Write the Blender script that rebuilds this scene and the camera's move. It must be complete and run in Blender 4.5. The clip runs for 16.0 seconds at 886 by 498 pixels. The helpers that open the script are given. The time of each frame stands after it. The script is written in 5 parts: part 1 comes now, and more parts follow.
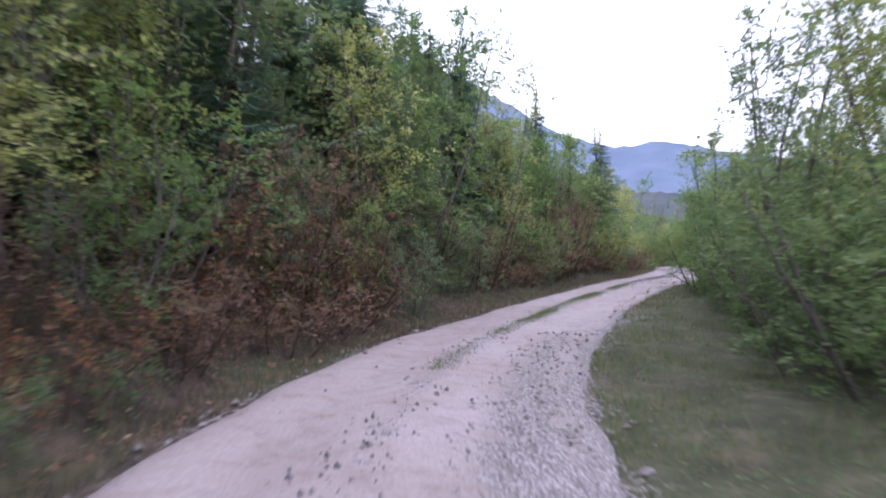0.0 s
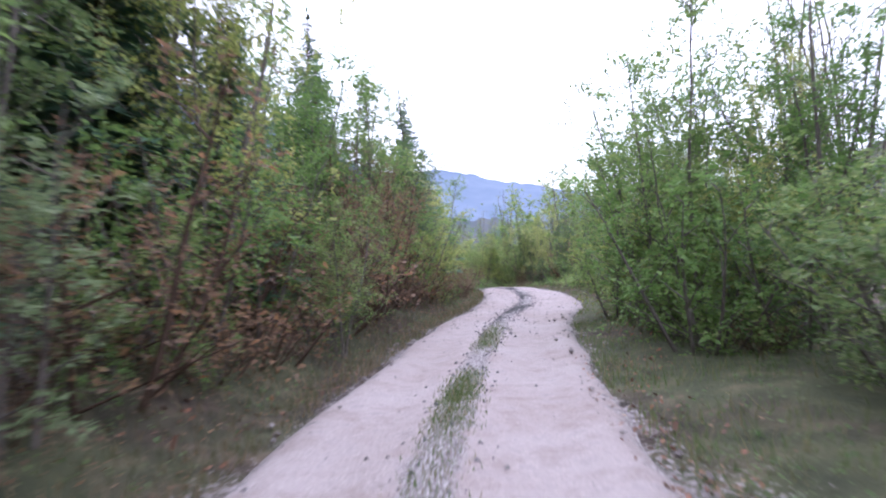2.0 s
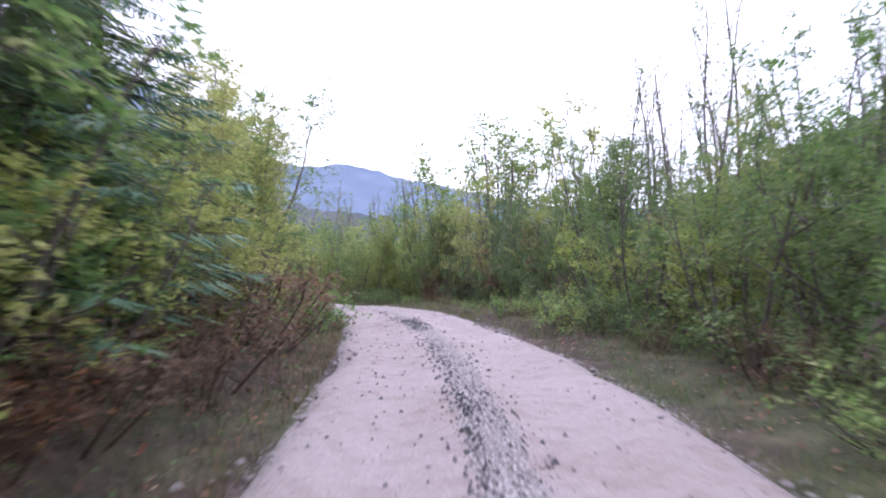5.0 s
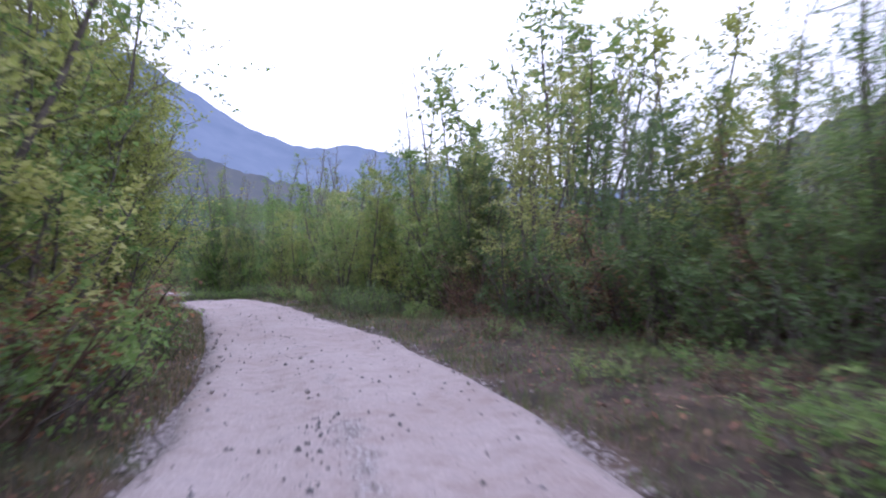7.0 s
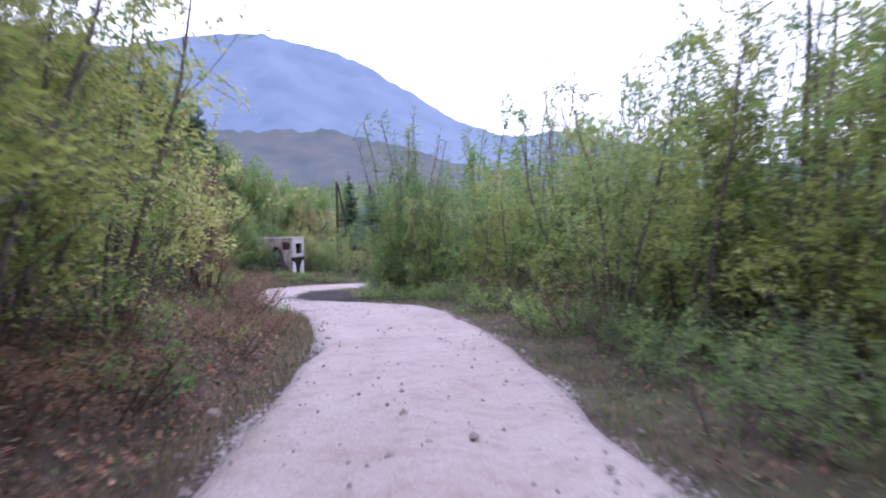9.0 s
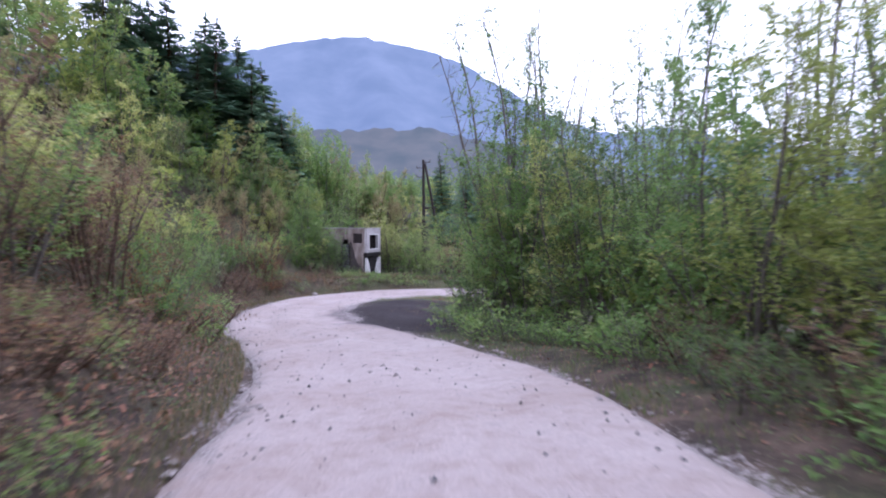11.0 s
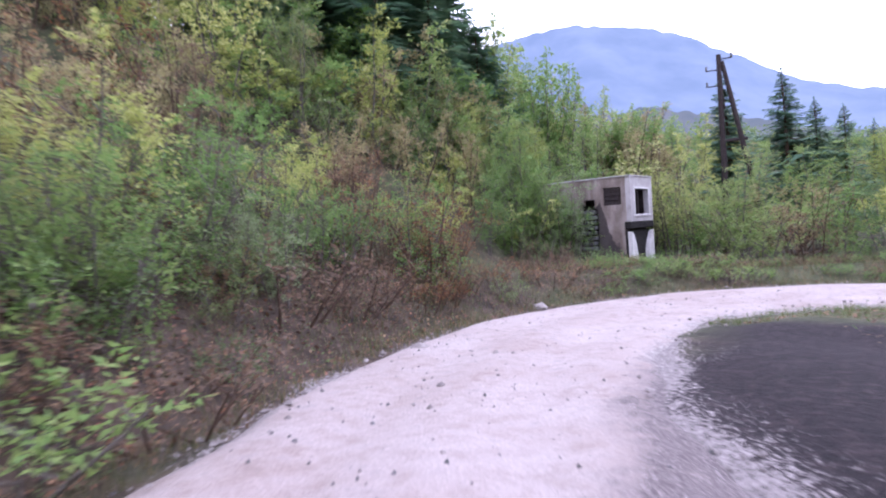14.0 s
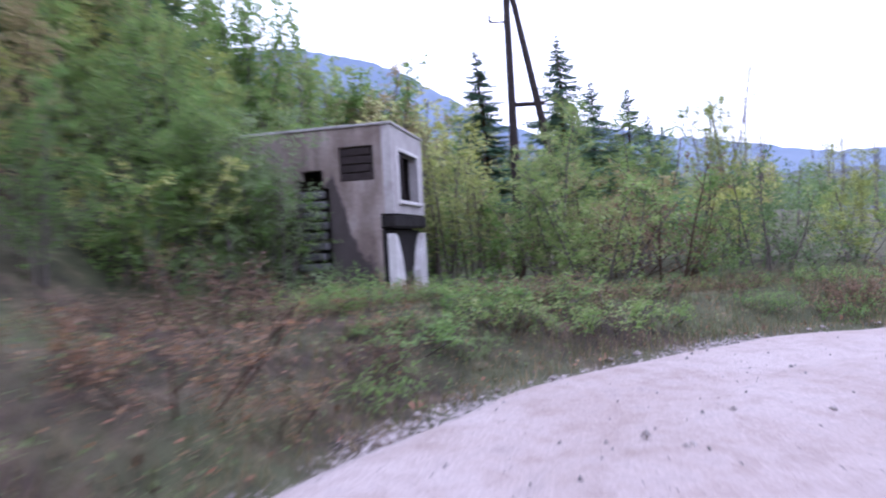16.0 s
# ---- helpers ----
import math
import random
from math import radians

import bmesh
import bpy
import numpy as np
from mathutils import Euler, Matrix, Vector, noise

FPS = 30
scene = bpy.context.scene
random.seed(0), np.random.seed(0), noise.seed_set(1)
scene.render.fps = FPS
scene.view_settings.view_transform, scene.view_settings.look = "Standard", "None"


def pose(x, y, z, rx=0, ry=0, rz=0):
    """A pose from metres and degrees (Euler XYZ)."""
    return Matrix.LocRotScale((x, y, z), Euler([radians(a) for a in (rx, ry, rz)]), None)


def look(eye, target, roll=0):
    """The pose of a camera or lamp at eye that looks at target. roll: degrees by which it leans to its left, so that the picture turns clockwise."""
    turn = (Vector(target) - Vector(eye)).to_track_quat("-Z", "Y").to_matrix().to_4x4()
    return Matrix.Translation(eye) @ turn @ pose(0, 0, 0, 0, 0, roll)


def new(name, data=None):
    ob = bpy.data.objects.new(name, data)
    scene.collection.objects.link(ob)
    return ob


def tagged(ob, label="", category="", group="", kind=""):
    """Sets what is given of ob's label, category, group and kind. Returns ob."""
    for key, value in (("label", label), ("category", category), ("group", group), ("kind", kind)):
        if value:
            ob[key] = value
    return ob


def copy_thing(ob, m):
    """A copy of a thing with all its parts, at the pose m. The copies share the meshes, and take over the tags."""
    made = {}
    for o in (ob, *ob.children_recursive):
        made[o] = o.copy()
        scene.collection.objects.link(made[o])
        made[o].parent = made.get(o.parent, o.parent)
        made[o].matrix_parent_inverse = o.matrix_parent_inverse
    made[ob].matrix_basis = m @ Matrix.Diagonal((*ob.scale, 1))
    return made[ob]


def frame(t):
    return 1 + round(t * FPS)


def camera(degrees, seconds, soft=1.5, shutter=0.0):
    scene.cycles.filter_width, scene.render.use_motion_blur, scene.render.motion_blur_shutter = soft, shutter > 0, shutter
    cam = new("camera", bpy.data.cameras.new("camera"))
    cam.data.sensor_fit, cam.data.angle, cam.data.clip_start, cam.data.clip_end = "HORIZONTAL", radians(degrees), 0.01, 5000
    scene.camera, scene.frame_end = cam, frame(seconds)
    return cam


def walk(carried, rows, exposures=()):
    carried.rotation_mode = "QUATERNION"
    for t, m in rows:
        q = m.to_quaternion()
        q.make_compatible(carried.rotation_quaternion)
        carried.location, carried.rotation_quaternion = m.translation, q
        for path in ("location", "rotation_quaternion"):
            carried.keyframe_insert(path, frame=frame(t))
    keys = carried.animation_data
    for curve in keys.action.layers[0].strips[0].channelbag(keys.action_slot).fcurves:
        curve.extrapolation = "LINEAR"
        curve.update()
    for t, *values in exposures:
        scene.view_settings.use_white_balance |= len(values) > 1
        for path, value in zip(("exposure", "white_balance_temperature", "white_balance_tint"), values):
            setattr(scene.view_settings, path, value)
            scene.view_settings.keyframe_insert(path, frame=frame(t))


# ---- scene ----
cam = camera(72.0, 16.0, soft=2.0, shutter=0.4)
PATH = [
    (0, (-4.388, 1.933, 1.371), (-4.11, 3.913, 1.34), 0.0),
    (0.5, (-3.837, 5.219, 1.263), (-3.515, 7.192, 1.217), -2.9),
    (1, (-3.002, 8.406, 1.138), (-2.44, 10.325, 1.12), -4.2),
    (1.5, (-1.745, 11.624, 1.036), (-0.961, 13.463, 1.075), -2.9),
    (2, (-0.408, 14.355, 0.987), (0.521, 16.125, 1.03), -2.4),
    (2.5, (1.137, 17.087, 0.956), (2.157, 18.807, 1.0), -1.2),
    (3, (2.713, 19.605, 0.939), (3.803, 21.281, 0.994), -1.3),
    (3.5, (4.476, 22.187, 0.927), (5.603, 23.839, 0.976), -0.6),
    (4, (6.156, 24.602, 0.919), (7.312, 26.234, 0.936), -0.6),
    (4.5, (7.91, 27.125, 0.908), (9.096, 28.736, 0.953), 1.2),
    (5, (9.814, 29.698, 0.892), (11.012, 31.299, 0.923), 0.0),
    (5.5, (11.695, 32.287, 0.87), (12.907, 33.877, 0.888), 0.0),
    (6, (13.53, 34.908, 0.847), (14.762, 36.484, 0.847), 0.0),
    (6.5, (15.273, 37.592, 0.813), (16.493, 39.176, 0.796), 0.0),
    (7, (16.897, 40.349, 0.772), (18.073, 41.967, 0.744), 0.0),
    (7.5, (18.35, 43.2, 0.718), (19.422, 44.888, 0.69), -0.0),
    (8, (19.6, 46.2, 0.606), (20.527, 47.972, 0.585), 0.1),
    (8.5, (20.617, 49.384, 0.433), (21.366, 51.238, 0.413), -1.2),
    (9, (21.551, 52.168, 0.251), (22.132, 54.081, 0.185), -0.7),
    (9.5, (22.353, 55.266, 0.054), (22.853, 57.201, -0.012), 0.0),
    (10, (22.963, 58.407, -0.109), (23.345, 60.369, -0.179), 0.0),
    (10.5, (23.464, 61.568, -0.266), (23.776, 63.542, -0.335), 0.0),
    (11, (23.909, 64.737, -0.414), (24.187, 66.716, -0.481), 0.0),
    (11.5, (24.27, 67.953, -0.58), (24.496, 69.939, -0.647), -0.5),
    (12, (24.518, 71.074, -0.837), (24.63, 73.07, -0.904), -0.7),
    (12.5, (24.422, 74.28, -1.137), (24.357, 76.277, -1.222), -0.4),
    (13, (24.028, 77.546, -1.431), (23.736, 79.523, -1.508), -2.0),
    (13.5, (23.397, 80.369, -1.68), (22.954, 82.318, -1.732), -4.2),
    (14, (22.594, 83.428, -1.969), (22.16, 85.38, -2.029), -3.7),
    (14.5, (22.046, 86.326, -2.157), (21.732, 88.3, -2.215), -4.7),
    (15, (21.835, 89.572, -2.338), (21.709, 91.568, -2.367), -4.1),
    (15.5, (22.069, 92.515, -2.463), (22.182, 94.511, -2.503), -3.1),
    (16, (22.854, 95.562, -2.578), (23.299, 97.511, -2.618), -3.2),
]
walk(cam, [(t, look(eye, target, roll)) for t, eye, target, roll in PATH], exposures=((0.0, 0.02, 5560, 27), (0.3, 0.28, 5560, 27), (0.6, 0.4, 5560, 26), (1.5, 0.36, 5570, 23), (3.0, 0.36, 5560, 28), (3.6, 0.42, 5600, 27), (4.0, 0.25, 5640, 27), (4.5, 0.22, 5670, 27), (7.0, -0.24, 5420, 29), (8.0, 0.05, 5440, 29), (9.0, 0.18, 5460, 30), (10.0, 0.12, 5620, 27), (11.5, 0.04, 5380, 27), (12.0, 0.31, 5440, 27), (13.2, 0.48, 5580, 32), (14.5, 0.42, 5470, 29), (16.0, 0.2, 5320, 29)))

# ---- world, sun, exposure ----
scene.view_settings.exposure = 0.0
world = bpy.data.worlds.new("overcast_sky")
scene.world = world
world.use_nodes = True
wt = world.node_tree
wt.nodes.clear()
w_out = wt.nodes.new("ShaderNodeOutputWorld")
w_bg = wt.nodes.new("ShaderNodeBackground")
w_sky = wt.nodes.new("ShaderNodeTexSky")
w_sky.sky_type = "NISHITA"
w_sky.sun_disc = False
w_sky.sun_elevation = radians(48)
w_sky.sun_rotation = radians(20)
w_sky.dust_density = 4.0
w_mix = wt.nodes.new("ShaderNodeMix")
w_mix.data_type = "RGBA"
w_mix.inputs[0].default_value = 0.90          # cloud cover over the clear sky
w_mix.inputs[7].default_value = (23.0, 23.2, 25.0, 1.0)
w_bg.inputs["Strength"].default_value = 0.10
wt.links.new(w_sky.outputs[0], w_mix.inputs[6])
wt.links.new(w_mix.outputs[2], w_bg.inputs["Color"])
wt.links.new(w_bg.outputs[0], w_out.inputs["Surface"])

sun = new("sun", bpy.data.lights.new("sun", "SUN"))
sun.data.energy = 1.1
sun.data.angle = radians(25)
sun.data.color = (1.0, 0.96, 0.92)
sun.matrix_world = look((0, 0, 60), (-14, -40, 0))

# ---- materials ----


def mat(name, rough=0.85):
    m = bpy.data.materials.new(name)
    m.use_nodes = True
    nt = m.node_tree
    bsdf = nt.nodes["Principled BSDF"]
    bsdf.inputs["Roughness"].default_value = rough
    bsdf.inputs["Specular IOR Level"].default_value = 0.25
    return m, nt, bsdf


def noise_node(nt, scale, detail=6.0, coord="Object", rough=0.6):
    tc = nt.nodes.new("ShaderNodeTexCoord")
    n = nt.nodes.new("ShaderNodeTexNoise")
    n.inputs["Scale"].default_value = scale
    n.inputs["Detail"].default_value = detail
    n.inputs["Roughness"].default_value = rough
    nt.links.new(tc.outputs[coord], n.inputs["Vector"])
    return n.outputs["Fac"]


def ramp(nt, fac, stops):
    r = nt.nodes.new("ShaderNodeValToRGB")
    e = r.color_ramp.elements
    while len(e) < len(stops):
        e.new(0.5)
    for el, (p, c) in zip(e, stops):
        el.position = p
        el.color = (*c, 1.0)
    nt.links.new(fac, r.inputs["Fac"])
    return r.outputs["Color"]


def mix(nt, fac, a, b, how="MIX"):
    n = nt.nodes.new("ShaderNodeMix")
    n.data_type = "RGBA"
    n.blend_type = how
    for sock, v in ((n.inputs[0], fac), (n.inputs[6], a), (n.inputs[7], b)):
        if isinstance(v, (int, float)):
            sock.default_value = v
        elif isinstance(v, tuple):
            sock.default_value = (*v, 1.0)
        else:
            nt.links.new(v, sock)
    return n.outputs[2]


def bump(nt, bsdf, height, strength, dist):
    b = nt.nodes.new("ShaderNodeBump")
    b.inputs["Strength"].default_value = strength
    b.inputs["Distance"].default_value = dist
    nt.links.new(height, b.inputs["Height"])
    nt.links.new(b.outputs[0], bsdf.inputs["Normal"])


def math_node(nt, op, a, b=0.0):
    n = nt.nodes.new("ShaderNodeMath")
    n.operation = op
    for sock, v in zip(n.inputs, (a, b)):
        if isinstance(v, (int, float)):
            sock.default_value = v
        else:
            nt.links.new(v, sock)
    return n.outputs[0]


def attr(nt, name):
    a = nt.nodes.new("ShaderNodeAttribute")
    a.attribute_name = name
    return a.outputs["Fac"]


def leaf_material(name, stops, island=0.5, trans=0.5):
    """Leaf colours vary from plant to plant and from leaf to leaf."""
    m, nt, bsdf = mat(name, 0.6)
    oi = nt.nodes.new("ShaderNodeObjectInfo")
    ge = nt.nodes.new("ShaderNodeNewGeometry")
    f = math_node(nt, "ADD", math_node(nt, "MULTIPLY", oi.outputs["Random"], 1 - island),
                  math_node(nt, "MULTIPLY", ge.outputs["Random Per Island"], island))
    col = ramp(nt, f, stops)
    nt.links.new(col, bsdf.inputs["Base Color"])
    tr = nt.nodes.new("ShaderNodeBsdfTranslucent")
    nt.links.new(col, tr.inputs["Color"])
    mx = nt.nodes.new("ShaderNodeMixShader")
    mx.inputs[0].default_value = trans
    nt.links.new(bsdf.outputs[0], mx.inputs[1])
    nt.links.new(tr.outputs[0], mx.inputs[2])
    nt.links.new(mx.outputs[0], nt.nodes["Material Output"].inputs["Surface"])
    return m


def plain(name, a, b, scale=6.0, rough=0.85, bump_d=0.0, coord="Object"):
    m, nt, bsdf = mat(name, rough)
    f = noise_node(nt, scale, coord=coord)
    f2 = noise_node(nt, scale * 7, coord=coord)
    c = mix(nt, 0.35, ramp(nt, f, ((0.35, a), (0.68, b))), ramp(nt, f2, ((0.35, a), (0.65, b))))
    nt.links.new(c, bsdf.inputs["Base Color"])
    if bump_d:
        bump(nt, bsdf, f2, 0.6, bump_d)
    return m


LEAF_FRESH = leaf_material("leaf_fresh", ((0.0, (0.120, 0.222, 0.059)), (0.45, (0.189, 0.302, 0.085)), (0.8, (0.285, 0.370, 0.118)), (1.0, (0.437, 0.427, 0.207))))
LEAF_YELLOW = leaf_material("leaf_yellow", ((0.0, (0.245, 0.315, 0.077)), (0.5, (0.367, 0.406, 0.109)), (1.0, (0.567, 0.567, 0.232))))
LEAF_DARK = leaf_material("leaf_dark", ((0.0, (0.098, 0.165, 0.063)), (0.6, (0.160, 0.236, 0.084)), (1.0, (0.271, 0.307, 0.123))))
LEAF_PALE = leaf_material("leaf_pale", ((0.0, (0.15, 0.22, 0.10)), (0.5, (0.22, 0.29, 0.14)), (1.0, (0.34, 0.39, 0.22))))
LEAF_CREAM = leaf_material("leaf_cream", ((0.0, (0.27, 0.33, 0.10)), (0.5, (0.40, 0.43, 0.15)), (1.0, (0.58, 0.57, 0.28))))
LEAF_BUD = leaf_material("leaf_buds", ((0.0, (0.22, 0.205, 0.10)), (0.5, (0.33, 0.30, 0.14)), (0.8, (0.40, 0.31, 0.18)), (1.0, (0.39, 0.42, 0.16))))
LEAF_BROWN = leaf_material("leaf_brown", ((0.0, (0.130, 0.091, 0.064)), (0.5, (0.208, 0.143, 0.092)), (0.72, (0.254, 0.159, 0.100)), (0.84, (0.354, 0.189, 0.094)), (1.0, (0.236, 0.266, 0.112))))
LEAF_ORANGE = leaf_material("leaf_orange", ((0.0, (0.11, 0.065, 0.04)), (0.45, (0.17, 0.095, 0.055)), (0.7, (0.27, 0.115, 0.055)), (0.85, (0.3, 0.16, 0.06)), (1.0, (0.2, 0.2, 0.07))), island=1.0)
NEEDLE = leaf_material("spruce_needles", ((0.0, (0.065, 0.131, 0.085)), (0.7, (0.125, 0.219, 0.125)), (1.0, (0.222, 0.312, 0.156))), trans=0.3)
GRASS = leaf_material("grass_blades", ((0.0, (0.079, 0.130, 0.040)), (0.5, (0.130, 0.187, 0.060)), (0.8, (0.202, 0.180, 0.090)), (1.0, (0.317, 0.259, 0.150))), island=0.9)
DRY_GRASS = leaf_material("dry_grass", ((0.0, (0.087, 0.076, 0.040)), (0.3, (0.095, 0.124, 0.047)), (0.65, (0.175, 0.134, 0.076)), (1.0, (0.320, 0.248, 0.146))), island=0.9)
LITTER = leaf_material("leaf_litter", ((0.0, (0.091, 0.058, 0.037)), (0.5, (0.176, 0.094, 0.059)), (0.88, (0.289, 0.129, 0.076)), (1.0, (0.396, 0.274, 0.158))), island=1.0, trans=0.1)
BARK = plain("bark_grey", (0.07, 0.06, 0.05), (0.2, 0.175, 0.15), 9.0, 0.9, 0.01)
BARK_BROWN = plain("bark_brown", (0.045, 0.03, 0.02), (0.13, 0.085, 0.06), 9.0, 0.9, 0.01)


def ground_material():
    m, nt, bsdf = mat("forest_floor", 0.95)
    f1, f2, f3 = noise_node(nt, 0.35), noise_node(nt, 2.2), noise_node(nt, 19.0)
    earth = ramp(nt, f2, ((0.3, (0.03, 0.023, 0.018)), (0.5, (0.072, 0.052, 0.039)), (0.72, (0.15, 0.107, 0.078))))
    grass = ramp(nt, f2, ((0.3, (0.046, 0.052, 0.027)), (0.55, (0.086, 0.092, 0.046)), (0.75, (0.16, 0.138, 0.082))))
    fg = math_node(nt, "ADD", math_node(nt, "MULTIPLY", math_node(nt, "SUBTRACT", f1, 0.5), 2.2), attr(nt, "grass"))
    col = mix(nt, ramp(nt, fg, ((0.35, (0, 0, 0)), (0.65, (1, 1, 1)))), earth, grass)
    f4 = noise_node(nt, 7.0, 8.0)
    soil = mix(nt, 0.55, ramp(nt, f2, ((0.3, (0.009, 0.007, 0.008)), (0.7, (0.030, 0.021, 0.024)))), ramp(nt, f4, ((0.36, (0.008, 0.007, 0.008)), (0.52, (0.022, 0.016, 0.018)), (0.70, (0.075, 0.055, 0.055)))))
    col = mix(nt, attr(nt, "soil"), col, soil)
    gravel = ramp(nt, f3, ((0.35, (0.12, 0.104, 0.1)), (0.65, (0.36, 0.32, 0.31))))
    fv = math_node(nt, "ADD", attr(nt, "gravel"), math_node(nt, "MULTIPLY", math_node(nt, "SUBTRACT", f3, 0.5), 1.6))
    col = mix(nt, ramp(nt, fv, ((0.45, (0, 0, 0)), (0.6, (1, 1, 1)))), col, gravel)
    col = mix(nt, 0.5, col, ramp(nt, f3, ((0.3, (0.4, 0.4, 0.4)), (0.7, (1, 1, 1)))), "MULTIPLY")
    nt.links.new(col, bsdf.inputs["Base Color"])
    bump(nt, bsdf, f3, 0.8, 0.05)
    return m


def road_material():
    m, nt, bsdf = mat("pale_gravel", 0.8)
    big, mid, fine = noise_node(nt, 0.5), noise_node(nt, 4.0, 8.0), noise_node(nt, 38.0, 4.0)
    tc = nt.nodes.new("ShaderNodeTexCoord")
    vor = nt.nodes.new("ShaderNodeTexVoronoi")
    vor.inputs["Scale"].default_value = 26.0
    nt.links.new(tc.outputs["Object"], vor.inputs["Vector"])
    col = ramp(nt, mid, ((0.3, (0.26, 0.212, 0.195)), (0.55, (0.37, 0.318, 0.30)), (0.75, (0.47, 0.412, 0.392))))
    col = mix(nt, 0.35, col, ramp(nt, big, ((0.35, (0.28, 0.212, 0.182)), (0.65, (0.47, 0.425, 0.41)))))
    peb = ramp(nt, vor.outputs["Distance"], ((0.05, (1.05, 1.02, 1.0)), (0.5, (0.72, 0.7, 0.7))))
    col = mix(nt, 0.6, col, peb, "MULTIPLY")
    spk = noise_node(nt, 75.0, 3.0)
    col = mix(nt, 0.75, col, ramp(nt, spk, ((0.30, (0.42, 0.39, 0.37)), (0.42, (1, 1, 1)), (0.66, (1, 1, 1)), (0.74, (1.35, 1.32, 1.3)))), "MULTIPLY")
    # coarse loose stones with dirt between them: the middle strip and the shoulders
    fc = math_node(nt, "ADD", attr(nt, "coarse"), math_node(nt, "MULTIPLY", math_node(nt, "SUBTRACT", mid, 0.5), 1.4))
    dirt = ramp(nt, fine, ((0.38, (0.05, 0.042, 0.036)), (0.5, (0.17, 0.15, 0.14)), (0.62, (0.48, 0.45, 0.44))))
    col = mix(nt, ramp(nt, fc, ((0.45, (0, 0, 0)), (0.75, (0.85, 0.85, 0.85)))), col, dirt)
    nt.links.new(col, bsdf.inputs["Base Color"])
    fm = math_node(nt, "ADD", attr(nt, "mud"), math_node(nt, "MULTIPLY", math_node(nt, "SUBTRACT", mid, 0.5), 2.2))
    mud = ramp(nt, fine, ((0.35, (0.05, 0.04, 0.04)), (0.55, (0.13, 0.105, 0.105)), (0.68, (0.34, 0.30, 0.29))))
    col = mix(nt, ramp(nt, fm, ((0.1, (0, 0, 0)), (0.85, (0.95, 0.95, 0.95)))), col, mud)
    nt.links.new(col, bsdf.inputs["Base Color"])
    h = math_node(nt, "ADD", fine, math_node(nt, "MULTIPLY", vor.outputs["Distance"], -0.8))
    bump(nt, bsdf, h, 0.5, 0.02)
    return m


GROUND = ground_material()
ROAD = road_material()

# ---- plan of the road: x, y, z, half width ----
LINE = (
    (-7.03, -11.83, 0.45, 1.7), (-5.82, -3.92, 0.2, 1.7), (-4.8, 3.0, 0.0, 1.67), (-4.21, 6.45, -0.12, 1.7), (-2.67, 10.94, -0.28, 1.69),
    (-0.44, 14.9, -0.36, 1.6), (2.46, 19.54, -0.40, 1.48), (7.55, 26.47, -0.43, 1.52), (11.33, 30.9, -0.46, 1.72),
    (15.8, 37.7, -0.53, 1.68), (19.03, 44.38, -0.66, 1.5), (21.06, 49.95, -0.95, 1.58), (22.56, 55.99, -1.33, 1.55),
    (23.95, 61.97, -1.63, 1.6), (24.54, 68, -1.92, 1.82), (24.48, 73, -2.37, 2.04), (23.35, 78.94, -2.9, 2.0), (21.95, 83.96, -3.35, 2.06),
    (21.32, 90, -3.7, 2.02), (21.95, 94, -3.85, 2.0), (23.8, 97.72, -4.0, 2.05), (26.9, 100.0, -4.1, 2.15), (31, 100.6, -4.2, 2.3),
    (38, 99.6, -4.45, 2.0), (50, 96, -4.95, 2.0), (70, 88, -5.75, 2.0))


def catmull(points, step=0.25):
    p = np.array([points[0], *points, points[-1]], float)
    p[0], p[-1] = 2 * p[1] - p[2], 2 * p[-2] - p[-3]
    out = []
    for a, b, c, d in zip(p, p[1:], p[2:], p[3:]):
        n = max(2, int(np.hypot(*(c - b)[:2]) / step))
        u = np.arange(n)[:, None] / n
        out.append(0.5 * (2 * b + (c - a) * u + (2 * a - 5 * b + 4 * c - d) * u**2 + (3 * b - a - 3 * c + d) * u**3))
    return np.concatenate(out)


AX = catmull(LINE)
TAN = np.gradient(AX[:, :2], axis=0)
TAN /= np.linalg.norm(TAN, axis=1)[:, None]
RIGHT = np.stack([TAN[:, 1], -TAN[:, 0]], 1)
ARC = np.r_[0, np.cumsum(np.hypot(*np.diff(AX[:, :2], axis=0).T))]


def wave(x, y, scale, seed=0.0):
    """Cheap smooth noise in -1..1 over arrays."""
    x, y = np.asarray(x) / scale + seed, np.asarray(y) / scale - seed
    return (np.sin(1.7 * x + 2.1 * np.sin(0.9 * y + seed)) + np.sin(2.3 * y + 1.6 * np.sin(1.3 * x)) + np.sin(1.1 * (x + y) + 4 * seed)) / 3


def near_road(x, y):
    """Index of the nearest place on the road's middle, and the offset from it, positive to the right."""
    x, y = np.ravel(x), np.ravel(y)
    idx = np.empty(len(x), int)
    for k in range(0, len(x), 4000):
        d2 = (x[k:k + 4000, None] - AX[None, :, 0]) ** 2 + (y[k:k + 4000, None] - AX[None, :, 1]) ** 2
        idx[k:k + 4000] = d2.argmin(1)
    off = (x - AX[idx, 0]) * RIGHT[idx, 0] + (y - AX[idx, 1]) * RIGHT[idx, 1]
    dist = np.hypot(x - AX[idx, 0], y - AX[idx, 1])
    return idx, np.where(off >= 0, dist, -dist)


